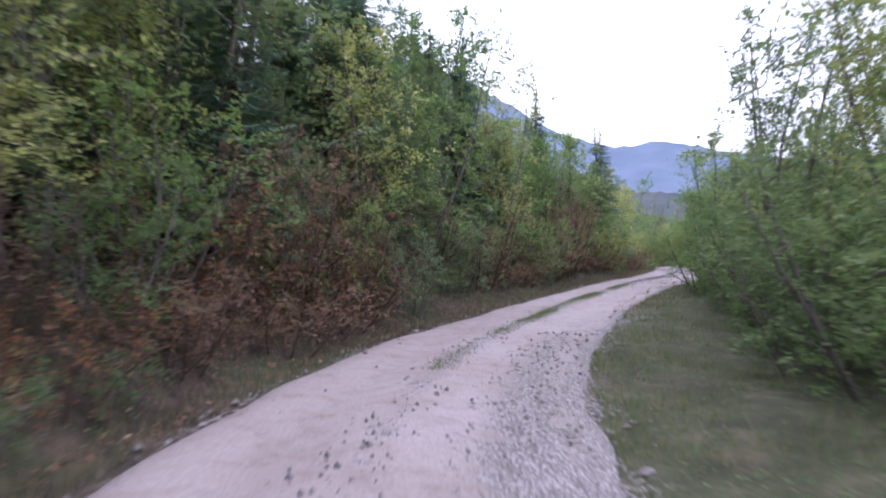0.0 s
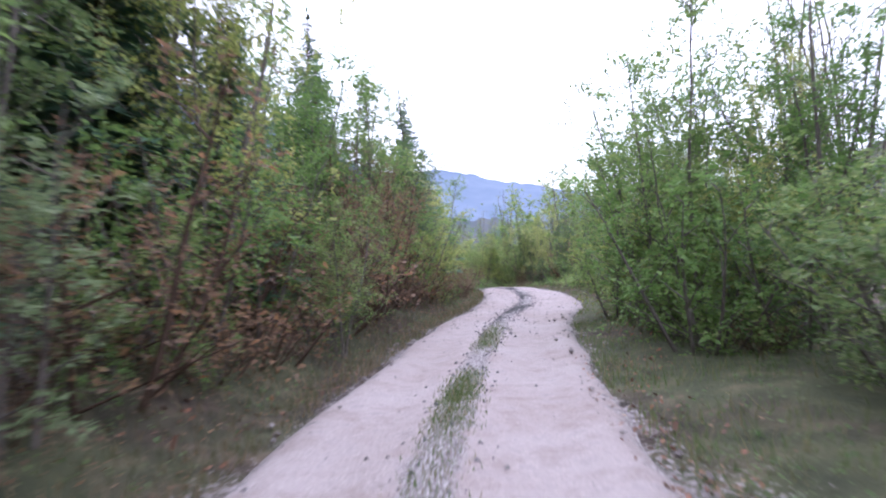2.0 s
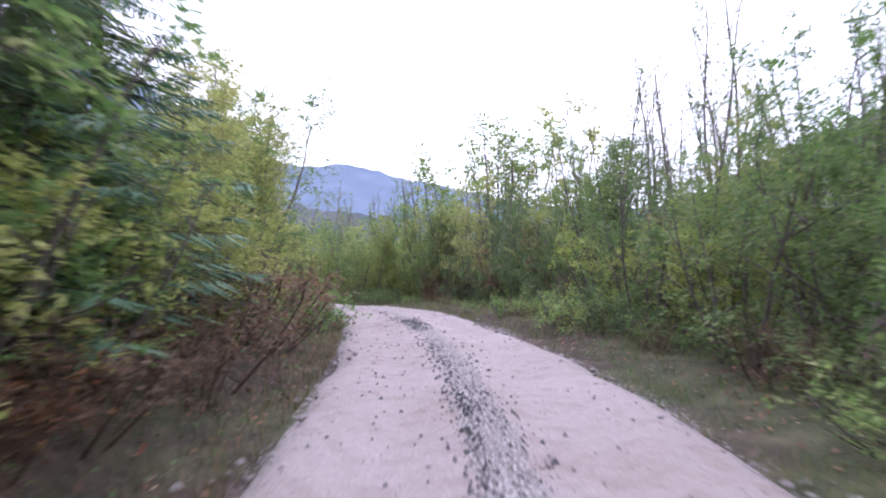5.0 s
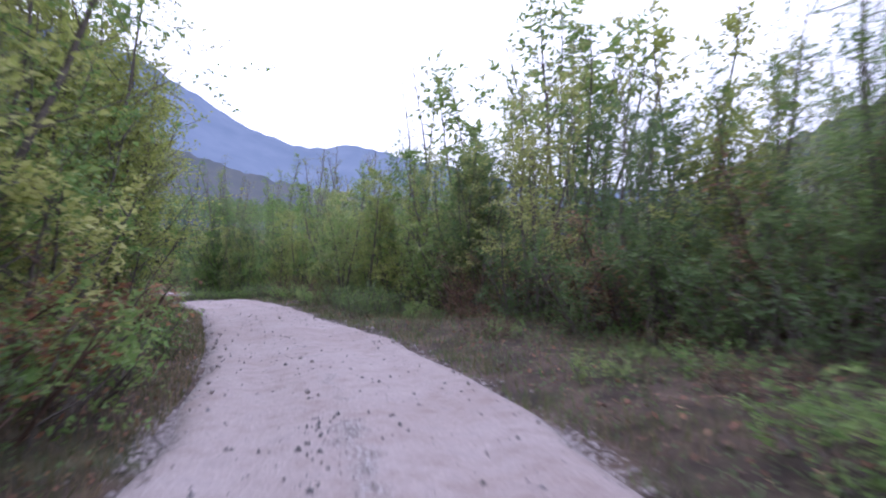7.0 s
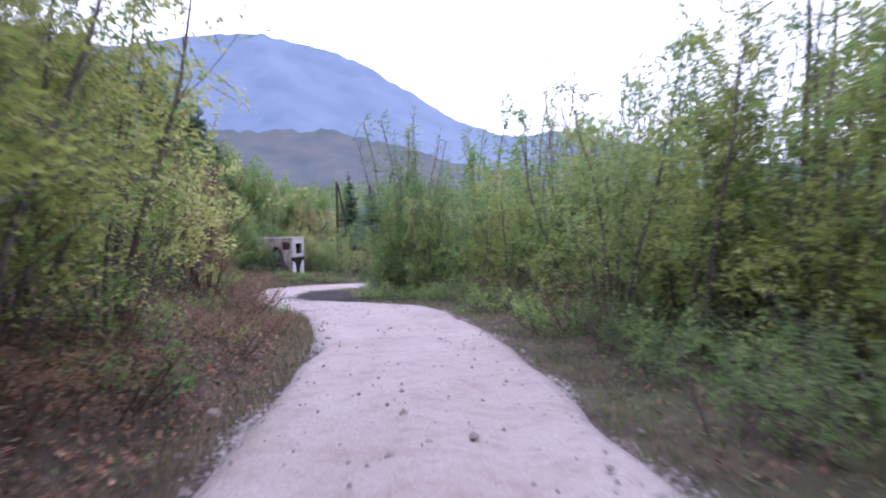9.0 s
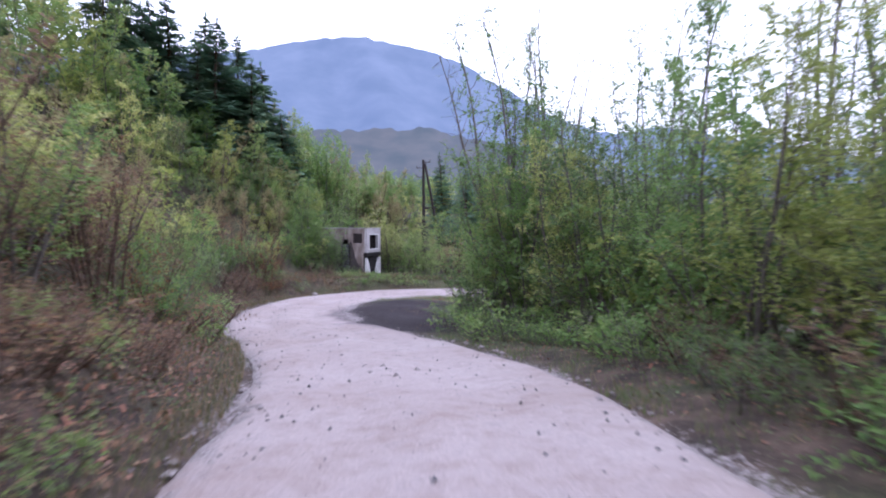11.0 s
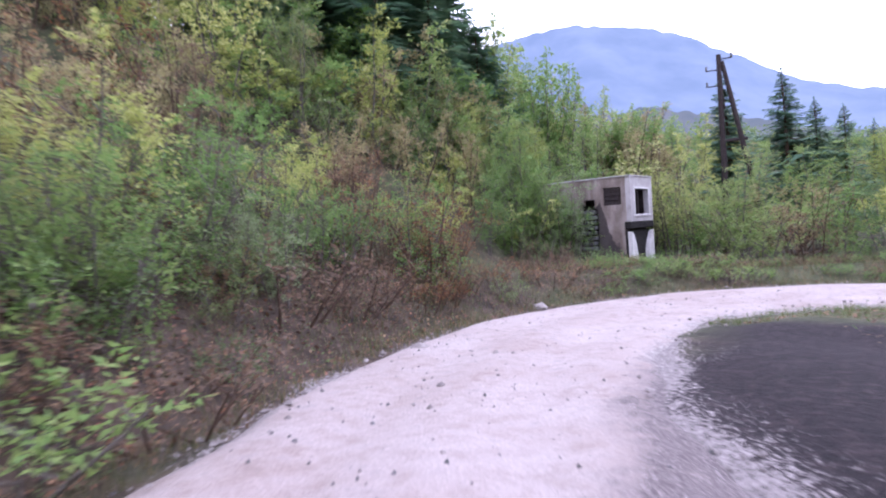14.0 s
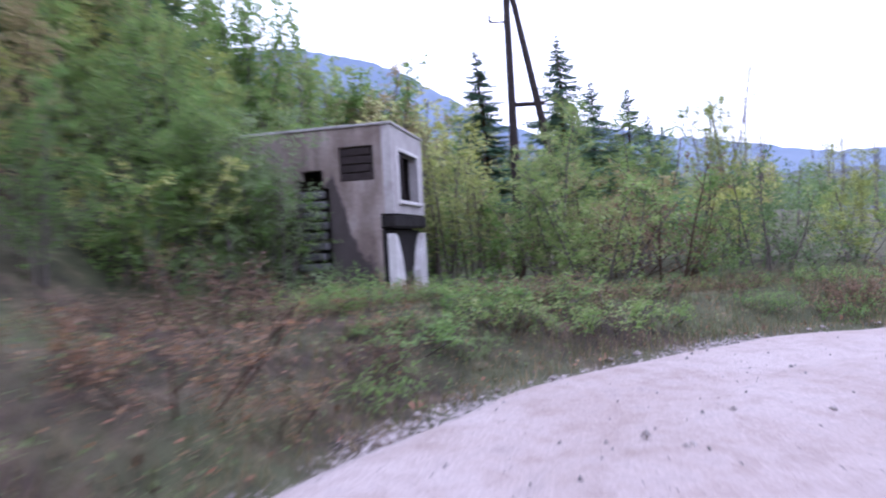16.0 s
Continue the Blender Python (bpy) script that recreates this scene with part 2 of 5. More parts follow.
# slope of the land on both sides along the road: arc, left, right
SLOPES = np.array(((0, 0.30, 0.02), (30, 0.28, 0.0), (52, 0.20, -0.02), (62, 0.2, 0.02), (80, 0.35, 0.0), (90, 0.62, -0.04), (98, 0.72, -0.05),
                   (112, 0.70, -0.05), (118, 0.40, -0.03), (120.2, 0.10, -0.02), (124, 0.05, -0.02), (132, 0.09, -0.02), (200, 0.1, -0.02)))


def land(x, y):
    """Height of the ground."""
    shape = np.shape(x)
    x, y = np.ravel(np.asarray(x, float)), np.ravel(np.asarray(y, float))
    idx, off = near_road(x, y)
    e = np.abs(off) - AX[idx, 3]
    arc = ARC[idx]
    left = np.interp(arc, SLOPES[:, 0], SLOPES[:, 1])
    right = np.interp(arc, SLOPES[:, 0], SLOPES[:, 2])
    out = np.clip(e - 0.7, 0, None)
    rise = np.where(off < 0, left * 34 * np.tanh(out / 34), right * 60 * np.tanh(out / 60))
    # a low mound along the outer side of the bend
    mound = 0.30 * np.exp(-((e - 2.4) / 1.3) ** 2) * (off < 0) * np.clip((arc - 116) / 4, 0, 1)
    ditch = -0.10 * np.exp(-((e - 0.5) / 0.4) ** 2)
    rough = np.clip(out, 0, 2) * (0.05 * wave(x, y, 1.9) + 0.12 * wave(x, y, 3.7, 1.7)) + 0.5 * wave(x, y, 14, 0.4) * np.clip((out - 5) / 15, 0, 1)
    z = AX[idx, 2] + rise + mound + ditch * np.clip(e / 0.2, 0, 1) + rough
    # hillside behind the bend
    ramp_up = np.clip((23 - x) * 0.75 + (y - 108) * 0.55, 0, None)
    z = z + 6.0 * np.tanh(ramp_up / 13) * (off < 0) * np.clip((y - 96) / 8, 0, 1)
    z = np.where(e < 0, AX[idx, 2] - 0.12, z - 0.12 * np.clip(1 - e / 0.25, 0, 1))
    return z.reshape(shape)


def surface(x, y):
    """Height of the ground or, on the road, of the road."""
    idx, off = near_road(x, y)
    return np.where(np.abs(off) < AX[idx, 3] * 0.95, AX[idx, 2] + 0.01, land(x, y))


def at_land(x, y):
    return float(land(np.array([x]), np.array([y]))[0])


def mesh_object(name, verts, faces, material, parent=None, smooth=False, label="", attrs=None):
    me = bpy.data.meshes.new(name)
    me.from_pydata([tuple(v) for v in verts], [], faces)
    me.materials.append(material)
    if smooth:
        me.polygons.foreach_set("use_smooth", [True] * len(me.polygons))
    for key, values in (attrs or {}).items():
        a = me.attributes.new(key, "FLOAT", "POINT")
        a.data.foreach_set("value", np.asarray(values, np.float32))
    me.update()
    ob = new(name, me)
    if parent:
        ob.parent = parent
    if label:
        tagged(ob, label)
    return ob


def grid_faces(nu, nv):
    i = np.arange(nu - 1)[:, None] * nv + np.arange(nv - 1)[None, :]
    return np.stack([i, i + nv, i + nv + 1, i + 1], -1).reshape(-1, 4).tolist()


# ---- ground: one sheet, fine near the road, coarse to the horizon ----
def axis_steps(lo, hi, step, far):
    a = list(np.arange(lo, hi, step))
    for sign, start in ((1, hi), (-1, lo - step)):
        d, v = step, start
        while abs(v) < far:
            a.append(v)
            d *= 1.25
            v += sign * d
        a.append(sign * far)
    return np.array(sorted(set(np.round(a, 3))))


def build_ground():
    xs = np.unique(np.r_[axis_steps(-13, 44, 0.5, 4200), np.arange(15, 31, 0.25)])
    ys = np.unique(np.r_[axis_steps(-8, 120, 0.5, 4200), np.arange(74, 108, 0.25)])
    gx, gy = np.meshgrid(xs, ys, indexing="ij")
    gz = land(gx, gy)
    idx, off = near_road(gx, gy)
    e = np.abs(off) - AX[idx, 3]
    arc = ARC[idx]
    x, y = gx.ravel(), gy.ravel()
    lawn = np.where(off > 0, np.interp(arc, (0, 50, 57, 94, 102), (0.75, 0.72, 0.33, 0.33, 0.6)), 0.42) - 0.25 * np.clip((e - 3) / 4, 0, 1) * (off > 0)
    lawn = lawn + np.where(off < 0, np.interp(arc, (60, 66, 112, 120), (0.0, -0.2, -0.2, 0.1)) * np.clip(3.4 - e, 0, 1), 0)
    lawn = lawn + 0.25 * (off < 0) * np.clip((arc - 80) / 6, 0, 1) * np.clip((e - 3) / 2, 0, 1)
    r = np.hypot((x - 26.5) / 4.2, (y - 87.0) / 7.9) + 0.12 * wave(x, y, 1.7, 2.0)
    soil = np.clip((1.12 - r) / 0.2, 0, 1) * (off > 0)
    bare = np.interp(y, (84, 88, 92, 95), (0, 1, 1, 0)) * (off > 0) * np.clip((1.3 + 0.5 * wave(x, y, 1.1, 0.9) - e) / 0.7, 0, 1)
    spill = 0.75 * np.exp(-((arc - 29.5) / 2.2) ** 2) * (off > 0) * np.clip(1.6 - e, 0, 1)
    gravel = np.clip(1.0 - e / (0.5 + 0.25 * wave(x, y, 1.3, 0.8)), 0, 1)
    ob = mesh_object("ground", np.stack([x, y, gz.ravel()], 1), grid_faces(len(xs), len(ys)), GROUND, smooth=True,
                     attrs={"grass": lawn, "soil": soil, "gravel": np.clip(gravel * (0.5 + 0.3 * wave(x, y, 0.9, 1.4)) + spill * (0.6 + 0.6 * wave(x, y, 0.6, 0.3)) + 0.36 * bare, 0, 1)})
    return tagged(ob, "brown and green forest floor with patchy grass", "ground", kind="structure")


build_ground()


def build_road():
    us = np.linspace(-1, 1, 33)
    a = AX[::1]
    n = len(a)
    s = ARC[:, None]
    u = us[None, :]
    edge = 1 + 0.055 * wave(s, np.sign(u) * 5 + 0 * s, 0.8) + 0.05 * wave(s, np.sign(u) * 3 + 0 * s, 2.6, 1.1)
    d = u * a[:, 3:4] * edge
    x = a[:, 0:1] + RIGHT[:, 0:1] * d
    y = a[:, 1:2] + RIGHT[:, 1:2] * d
    rut = -0.05 * np.exp(-((np.abs(d) - 0.78) / 0.28) ** 2) + 0.035 * np.exp(-(d / 0.3) ** 2)
    z = a[:, 2:3] + rut + 0.008 * wave(x, y, 0.5) + 0.025 * wave(x, y, 1.9, 0.6) - 0.11 * np.abs(u) ** 12
    y0 = a[:, 1:2]
    strip = np.exp(-((d + 0.05) / 0.24) ** 2) * np.interp(y0, (4, 9, 15, 34, 46, 60, 66), (0.35, 0.7, 1.0, 1.15, 0.5, 0.15, 0.0))
    shoulder = np.clip((np.abs(u) - 0.78) / 0.22, 0, 1) * 0.8
    rutted = 0.95 * np.exp(-((d - 1.05) / 0.5) ** 2) * np.interp(y0, (0, 5, 12, 18), (1, 1, 0.7, 0))
    coarse = np.clip(strip + shoulder + rutted, 0, 1)
    # dark soil carried onto the track's inner edge
    reach = np.interp(y0, (76, 80, 83, 88, 93), (0.0, 0.5, 0.95, 0.95, 0.0)) * (1 + 0.3 * wave(x, y, 0.8, 2.0))
    mud = np.clip((d - (a[:, 3:4] - reach)) / 0.6, 0, 1) * (reach > 0.02)
    ob = mesh_object("road", np.stack([x, y, z], -1).reshape(-1, 3), grid_faces(n, len(us)), ROAD, smooth=True, attrs={"coarse": coarse.ravel(), "mud": mud.ravel()})
    for p in ob.data.polygons[:1]:
        if p.normal.z < 0:
            ob.data.flip_normals()
    return tagged(ob, "pale pinkish gravel forest track with two wheel ruts", "road", kind="structure")


build_road()

# ---- plants ----
class Build:
    """Collects tubes and leaves of one plant part."""

    def __init__(self):
        self.v, self.f = [], []

    def tube(self, pts, radii, sides=5):
        n0 = len(self.v)
        for i, (p, r) in enumerate(zip(pts, radii)):
            t = (Vector(pts[min(i + 1, len(pts) - 1)]) - Vector(pts[max(i - 1, 0)])).normalized()
            a = t.orthogonal().normalized()
            b = t.cross(a)
            for k in range(sides):
                w = 2 * math.pi * k / sides
                self.v.append(tuple(Vector(p) + r * (math.cos(w) * a + math.sin(w) * b)))
        for i in range(len(pts) - 1):
            for k in range(sides):
                a, b = n0 + i * sides + k, n0 + i * sides + (k + 1) % sides
                self.f.append((a, b, b + sides, a + sides))

    def blade(self, p, way, up, length, width):
        """A narrow three-cornered leaf or needle spray."""
        side = way.cross(up).normalized() * width * 0.5
        n0 = len(self.v)
        q = p + way * length * 0.3
        self.v += [tuple(q + side), tuple(p + way * length), tuple(p - side * 0.6)]
        self.f += [(n0, n0 + 1, n0 + 2)]

    def leaf(self, p, way, up, length, width):
        """A leaf folded along its midrib."""
        side = way.cross(up).normalized() * width * 0.5
        nrm = side.cross(way).normalized() * width * 0.22
        n0 = len(self.v)
        self.v += [tuple(p), tuple(p + way * length * 0.45 + side + nrm), tuple(p + way * length), tuple(p + way * length * 0.45 - side + nrm)]
        self.f += [(n0, n0 + 1, n0 + 2), (n0, n0 + 2, n0 + 3)]


def rand_dir(rng, up=0.0):
    v = Vector((rng.gauss(0, 1), rng.gauss(0, 1), rng.gauss(0, 1) + up))
    return v.normalized()


def polyline(rng, start, way, length, n, wobble, lift):
    pts, p, d = [Vector(start)], Vector(start), Vector(way).normalized()
    for _ in range(n):
        d = (d + rand_dir(rng) * wobble + Vector((0, 0, lift))).normalized()
        p = p + d * (length / n)
        pts.append(p.copy())
    return pts


def broadleaf(seed, height, stems, limbs, twigs, leaves, reach, leaf, low=0.12, lean=0.25, spray=0.28, thick=0.009, lift=0.12, fine=True, rise=0.35):
    """A young many-stemmed broadleaf tree or shrub: returns wood and leaf builders."""
    rng = random.Random(seed)
    wood, crown = Build(), Build()
    segs = 9 if fine else 6 if height > 1 else 3
    for k in range(stems):
        w = 2 * math.pi * (k + rng.random() * 0.6) / stems
        tilt = lean * (0.4 + rng.random()) * (1 if stems > 1 else 0.3)
        h = height * (1 - 0.35 * rng.random() * (k > 0))
        base = Vector((math.cos(w) * 0.04 * stems, math.sin(w) * 0.04 * stems, -0.15))
        stem = polyline(rng, base, (math.cos(w) * tilt, math.sin(w) * tilt, 1), h, segs, 0.10, 0.05)
        r0 = thick * h * (1.0 if stems < 3 else 0.75) + 0.008
        wood.tube(stem, [r0 * (1 - 0.9 * i / segs) + 0.004 for i in range(segs + 1)], 5 if fine else 4)
        for j in range(limbs):
            f = low + (1 - low) * ((j + rng.random()) / limbs) ** 0.9
            q = min(f * segs, segs - 0.001)
            i = int(q)
            p = stem[i].lerp(stem[i + 1], q - i)
            az = j * 2.4 + rng.random()
            size = reach * (1.08 - 0.80 * f) * (0.6 + 0.7 * rng.random())
            limb = polyline(rng, p, (math.cos(az), math.sin(az), rise + 0.5 * f), size, 3, 0.22, lift)
            if fine:
                wood.tube(limb, [r0 * 0.22 * (1 - f * 0.6) * (1 - 0.8 * m / 3) + 0.003 for m in range(4)], 3)
            else:
                wood.tube((limb[0], limb[3]), (0.012, 0.003), 3)
            for _ in range(twigs):
                g = 0.2 + 0.8 * rng.random()
                q2 = min(g * 3, 2.999)
                m = int(q2)
                p2 = limb[m].lerp(limb[m + 1], q2 - m)
                end = p2 + rand_dir(rng, 0.5) * (0.30 * size + 0.18 + 0.1 * rng.random())
                if fine:
                    wood.leaf(p2, (end - p2).normalized(), rand_dir(rng), (end - p2).length, 0.016)
                # leaves stand out on both sides of the twig, in a loose flat spray
                along = (end - p2).normalized()
                across = along.cross(Vector((0, 0, 1)) + 0.5 * rand_dir(rng)).normalized()
                for n in range(leaves):
                    a = (n + rng.random()) / leaves
                    pp = p2.lerp(end, 0.08 + a) + rand_dir(rng) * spray * 0.45 * rng.random()
                    ln = leaf * (0.65 + 0.7 * rng.random())
                    way = (along * 0.5 + across * (0.9 if n % 2 else -0.9) + rand_dir(rng, -0.3) * 0.55).normalized()
                    crown.blade(pp, way, Vector((0, 0, 1)) + rand_dir(rng) * 0.9, ln * 1.2, ln * (0.7 + 0.25 * rng.random()))
    return wood, crown


def spruce(seed, height, reach, step=0.25, blades=9, width=0.18, spread=0.42):
    rng = random.Random(seed)
    wood, crown = Build(), Build()
    trunk = polyline(rng, (0, 0, -0.2), (0, 0, 1), height, 10, 0.02, 0.02)
    wood.tube(trunk, [0.016 * height * (1 - 0.97 * i / 10) + 0.006 for i in range(11)], 7)
    z = 0.07 * height
    while z < height * 0.985:
        f = z / height
        size = reach * (1 - f) ** 0.85 + 0.03
        for k in range(5 + int(rng.random() * 3)):
            az = rng.random() * 6.283
            s = size * (0.65 + 0.5 * rng.random())
            out = Vector((math.cos(az), math.sin(az), 0))
            q = min(f * 10, 9.99)
            p0 = trunk[int(q)].lerp(trunk[int(q) + 1], q - int(q)) + Vector((0, 0, rng.random() * 0.15))
            mid = p0 + out * s * 0.55 + Vector((0, 0, -0.16 * s * (1 - f)))
            end = p0 + out * s + Vector((0, 0, -0.30 * s * (1 - f) + 0.10 * s))
            wood.tube((p0, mid, end), (0.012 + 0.008 * s, 0.009, 0.003), 3)
            nb = max(4, int(blades * s / reach + 4))
            for b in range(nb):
                g = (b + 0.6 + 0.5 * rng.random()) / nb
                pb = p0.lerp(mid, g * 2) if g < 0.5 else mid.lerp(end, min(1, g * 2 - 1))
                for sd in (-1, 1):
                    side = Vector((-out.y, out.x, 0)) * sd
                    ln = (0.07 + 0.16 * (1 - f) + spread * s * (1 - g * 0.7)) * (0.7 + 0.6 * rng.random())
                    way = (side + out * 0.75 + Vector((0, 0, -0.35 - 0.3 * rng.random()))).normalized()
                    crown.blade(pb, way, Vector((0, 0, 1)) + rand_dir(rng) * 0.4, ln * 1.1, width * (0.45 + 0.55 * (1 - f)) * (1 + 0.4 * rng.random()))
        z += step * (0.75 + 0.5 * rng.random()) * (0.6 + 0.4 * (1 - f))
    # leader
    for _ in range(6):
        crown.leaf(trunk[-1] - Vector((0, 0, 0.1 * rng.random())), (Vector((0, 0, 1)) + 0.25 * rand_dir(rng)).normalized(), rand_dir(rng), 0.4, 0.035)
    return wood, crown


def part(name, build, material, parent, label="", smooth=False):
    ob = mesh_object(name, build.v, build.f, material, parent, smooth, label)
    return ob


KINDS = {}


def plant_kind(key, name, wood, crown, bark, leaf, label, category, group, height, crown_name="crown"):
    ob = new(name)
    stems = part("trunk" if crown_name == "crown" else "stem", wood, bark, ob, smooth=True)
    if crown_name == "leaves":
        tagged(stems, kind="stuff")
    part(crown_name, crown, leaf, ob)
    tagged(ob, label, category, group)
    KINDS[key] = [ob, height, False]


TREE = "young many-stemmed broadleaf tree in fresh green leaf", "tree", "roadside trees", 6.0
DULL = "dense broadleaf tree with dull dark green leaves", "tree", "roadside trees", 6.0
PALE = "young broadleaf tree with yellowish spring leaves", "tree", "roadside trees", 6.0
plant_kind("tree_a", "broadleaf_tree", *broadleaf(1, 6.0, 3, 16, 6, 27, 1.95, 0.068, lean=0.14), BARK, LEAF_FRESH, *TREE)
plant_kind("tree_b", "broadleaf_tree", *broadleaf(2, 6.0, 4, 13, 6, 25, 1.9, 0.068, lean=0.12), BARK, LEAF_FRESH, *TREE)
plant_kind("tree_c", "broadleaf_tree", *broadleaf(3, 6.0, 4, 12, 6, 27, 1.85, 0.068, lean=0.16), BARK, LEAF_DARK, *DULL)
plant_kind("tree_y", "broadleaf_tree", *broadleaf(4, 6.0, 3, 16, 6, 27, 1.95, 0.066, lean=0.15), BARK, LEAF_YELLOW, *PALE)
FAR = dict(spray=0.4, fine=False)
plant_kind("far_a", "woodland_tree", *broadleaf(14, 6.0, 3, 12, 4, 17, 1.9, 0.13, **FAR), BARK, LEAF_FRESH, "young broadleaf tree in fresh leaf in the wood behind the roadside", "tree", "woodland trees", 6.0)
plant_kind("far_c", "woodland_tree", *broadleaf(15, 6.0, 3, 12, 4, 17, 1.9, 0.13, **FAR), BARK, LEAF_DARK, "dull green broadleaf tree in the wood behind the roadside", "tree", "woodland trees", 6.0)
plant_kind("far_y", "woodland_tree", *broadleaf(16, 6.0, 3, 12, 4, 17, 1.9, 0.13, **FAR), BARK, LEAF_YELLOW, "yellowish green broadleaf tree in the wood behind the roadside", "tree", "woodland trees", 6.0)
plant_kind("bud_a", "woodland_tree", *broadleaf(38, 6.0, 4, 12, 4, 14, 1.6, 0.10, spray=0.3, fine=False, lift=0.3, rise=0.7), BARK_BROWN, LEAF_BUD, "grey-brown tree just coming into bud", "tree", "woodland trees", 6.0)
plant_kind("thin_a", "slender_tree", *broadleaf(5, 8.0, 3, 20, 4, 17, 1.35, 0.06, low=0.2, lean=0.10, spray=0.2, thick=0.008, lift=0.3, rise=0.8), BARK, LEAF_FRESH, "tall slender tree with sparse new leaves", "tree", "slender trees", 8.0)
plant_kind("thin_b", "slender_tree", *broadleaf(6, 8.0, 5, 15, 4, 5, 1.5, 0.05, low=0.25, lean=0.16, spray=0.15, thick=0.007, lift=0.45, rise=1.2), BARK, LEAF_YELLOW, "slender tree with bare twigs and sparse leaves", "tree", "slender trees", 8.0)
plant_kind("thin_c", "slender_tree", *broadleaf(36, 8.0, 4, 17, 4, 3, 1.4, 0.05, low=0.3, lean=0.12, spray=0.15, thick=0.008, lift=0.4, rise=1.0), BARK, LEAF_FRESH, "tall slender tree with almost bare upright twigs", "tree", "slender trees", 8.0)
plant_kind("spruce_a", "spruce", *spruce(7, 9.0, 2.4, 0.29, 9, 0.2), BARK_BROWN, NEEDLE, "dark green spruce with drooping branches", "conifer", "spruces", 9.0)
plant_kind("spruce_n", "spruce", *spruce(27, 8.0, 2.0, 0.2, 26, 0.06, 0.2), BARK_BROWN, NEEDLE, "dark green spruce with dense drooping branches beside the track", "conifer", "spruces", 8.0)
plant_kind("spruce_b", "spruce", *spruce(8, 9.0, 1.9, 0.29, 9, 0.2), BARK_BROWN, NEEDLE, "narrow dark spruce with pointed top", "conifer", "spruces", 9.0)
SHRUB = dict(low=0.06, lean=0.55, spray=0.22, thick=0.009, fine=False)
plant_kind("shrub_a", "shrub", *broadleaf(9, 2.4, 6, 6, 3, 28, 0.9, 0.058, **SHRUB), BARK, LEAF_FRESH, "bushy green shrub at the roadside", "shrub", "roadside shrubs", 2.4)
plant_kind("shrub_b", "shrub", *broadleaf(10, 2.4, 6, 6, 3, 28, 0.9, 0.058, **SHRUB), BARK, LEAF_DARK, "dense dark green shrub under the trees", "shrub", "roadside shrubs", 2.4)
plant_kind("shrub_c", "dry_shrub", *broadleaf(11, 2.0, 8, 6, 3, 14, 0.8, 0.046, **SHRUB), BARK_BROWN, LEAF_BROWN, "brown twiggy shrub with withered reddish leaves", "dry shrub", "dry shrubs", 2.0)
plant_kind("shrub_y", "shrub", *broadleaf(17, 2.4, 6, 6, 3, 28, 0.9, 0.058, **SHRUB), BARK, LEAF_YELLOW, "shrub with pale yellowish spring leaves", "shrub", "roadside shrubs", 2.4)
plant_kind("tall_c", "dry_shrub", *broadleaf(39, 3.6, 6, 9, 4, 15, 1.1, 0.052, low=0.08, lean=0.3, spray=0.22, thick=0.009, fine=False, rise=0.5), BARK_BROWN, LEAF_BROWN, "tall brown shrub with withered reddish leaves", "dry shrub", "dry shrubs", 3.6)
plant_kind("shrub_p", "shrub", *broadleaf(37, 2.4, 6, 7, 3, 28, 0.8, 0.055, low=0.06, lean=0.32, spray=0.22, thick=0.009, fine=False), BARK, LEAF_PALE, "upright shrub with pale grey-green leaves", "shrub", "roadside shrubs", 2.4)
plant_kind("shrub_o", "dry_shrub", *broadleaf(31, 2.0, 7, 6, 3, 16, 0.8, 0.048, **SHRUB), BARK_BROWN, LEAF_ORANGE, "shrub with withered orange and rust red leaves", "dry shrub", "dry shrubs", 2.0)
plant_kind("bush_a", "bush", *broadleaf(18, 2.6, 5, 5, 4, 20, 1.0, 0.085, low=0.06, lean=0.5, spray=0.3, thick=0.009, fine=False), BARK, LEAF_FRESH, "round green bush on the slope", "bush", "bushes on the slope", 2.6)
plant_kind("bush_y", "bush", *broadleaf(19, 2.6, 5, 5, 4, 20, 1.0, 0.085, low=0.06, lean=0.5, spray=0.3, thick=0.009, fine=False), BARK, LEAF_YELLOW, "pale yellowish green bush on the slope", "bush", "bushes on the slope", 2.6)
plant_kind("bush_d", "bush", *broadleaf(40, 2.6, 6, 5, 4, 18, 0.95, 0.075, low=0.06, lean=0.45, spray=0.3, thick=0.009, fine=False, rise=0.5), BARK_BROWN, LEAF_BUD, "olive-brown bush coming into bud on the slope", "bush", "bushes on the slope", 2.6)
plant_kind("bush_c", "bush", *broadleaf(20, 2.4, 6, 5, 3, 14, 0.9, 0.065, low=0.06, lean=0.5, spray=0.25, thick=0.009, fine=False), BARK_BROWN, LEAF_BROWN, "brown withered bush on the slope", "bush", "bushes on the slope", 2.4)
plant_kind("bush_o", "bush", *broadleaf(42, 2.4, 6, 5, 3, 16, 0.9, 0.065, low=0.06, lean=0.5, spray=0.25, thick=0.009, fine=False), BARK_BROWN, LEAF_ORANGE, "rust coloured withered bush on the slope", "bush", "bushes on the slope", 2.4)
plant_kind("open_y", "shrub", *broadleaf(41, 4.0, 5, 10, 3, 7, 1.0, 0.10, low=0.2, lean=0.22, spray=0.24, thick=0.008, lift=0.3, rise=0.6), BARK, LEAF_CREAM, "open shrub with few large pale yellow leaves beside the hut", "shrub", "roadside shrubs", 4.0)
LOW = dict(low=0.1, lean=0.9, spray=0.14, thick=0.006, fine=False)
plant_kind("low_a", "low_plant", *broadleaf(12, 0.7, 9, 3, 3, 13, 0.35, 0.053, **LOW), BARK, LEAF_FRESH, "low leafy green plant on the verge", "plant", "low plants", 0.7, "leaves")
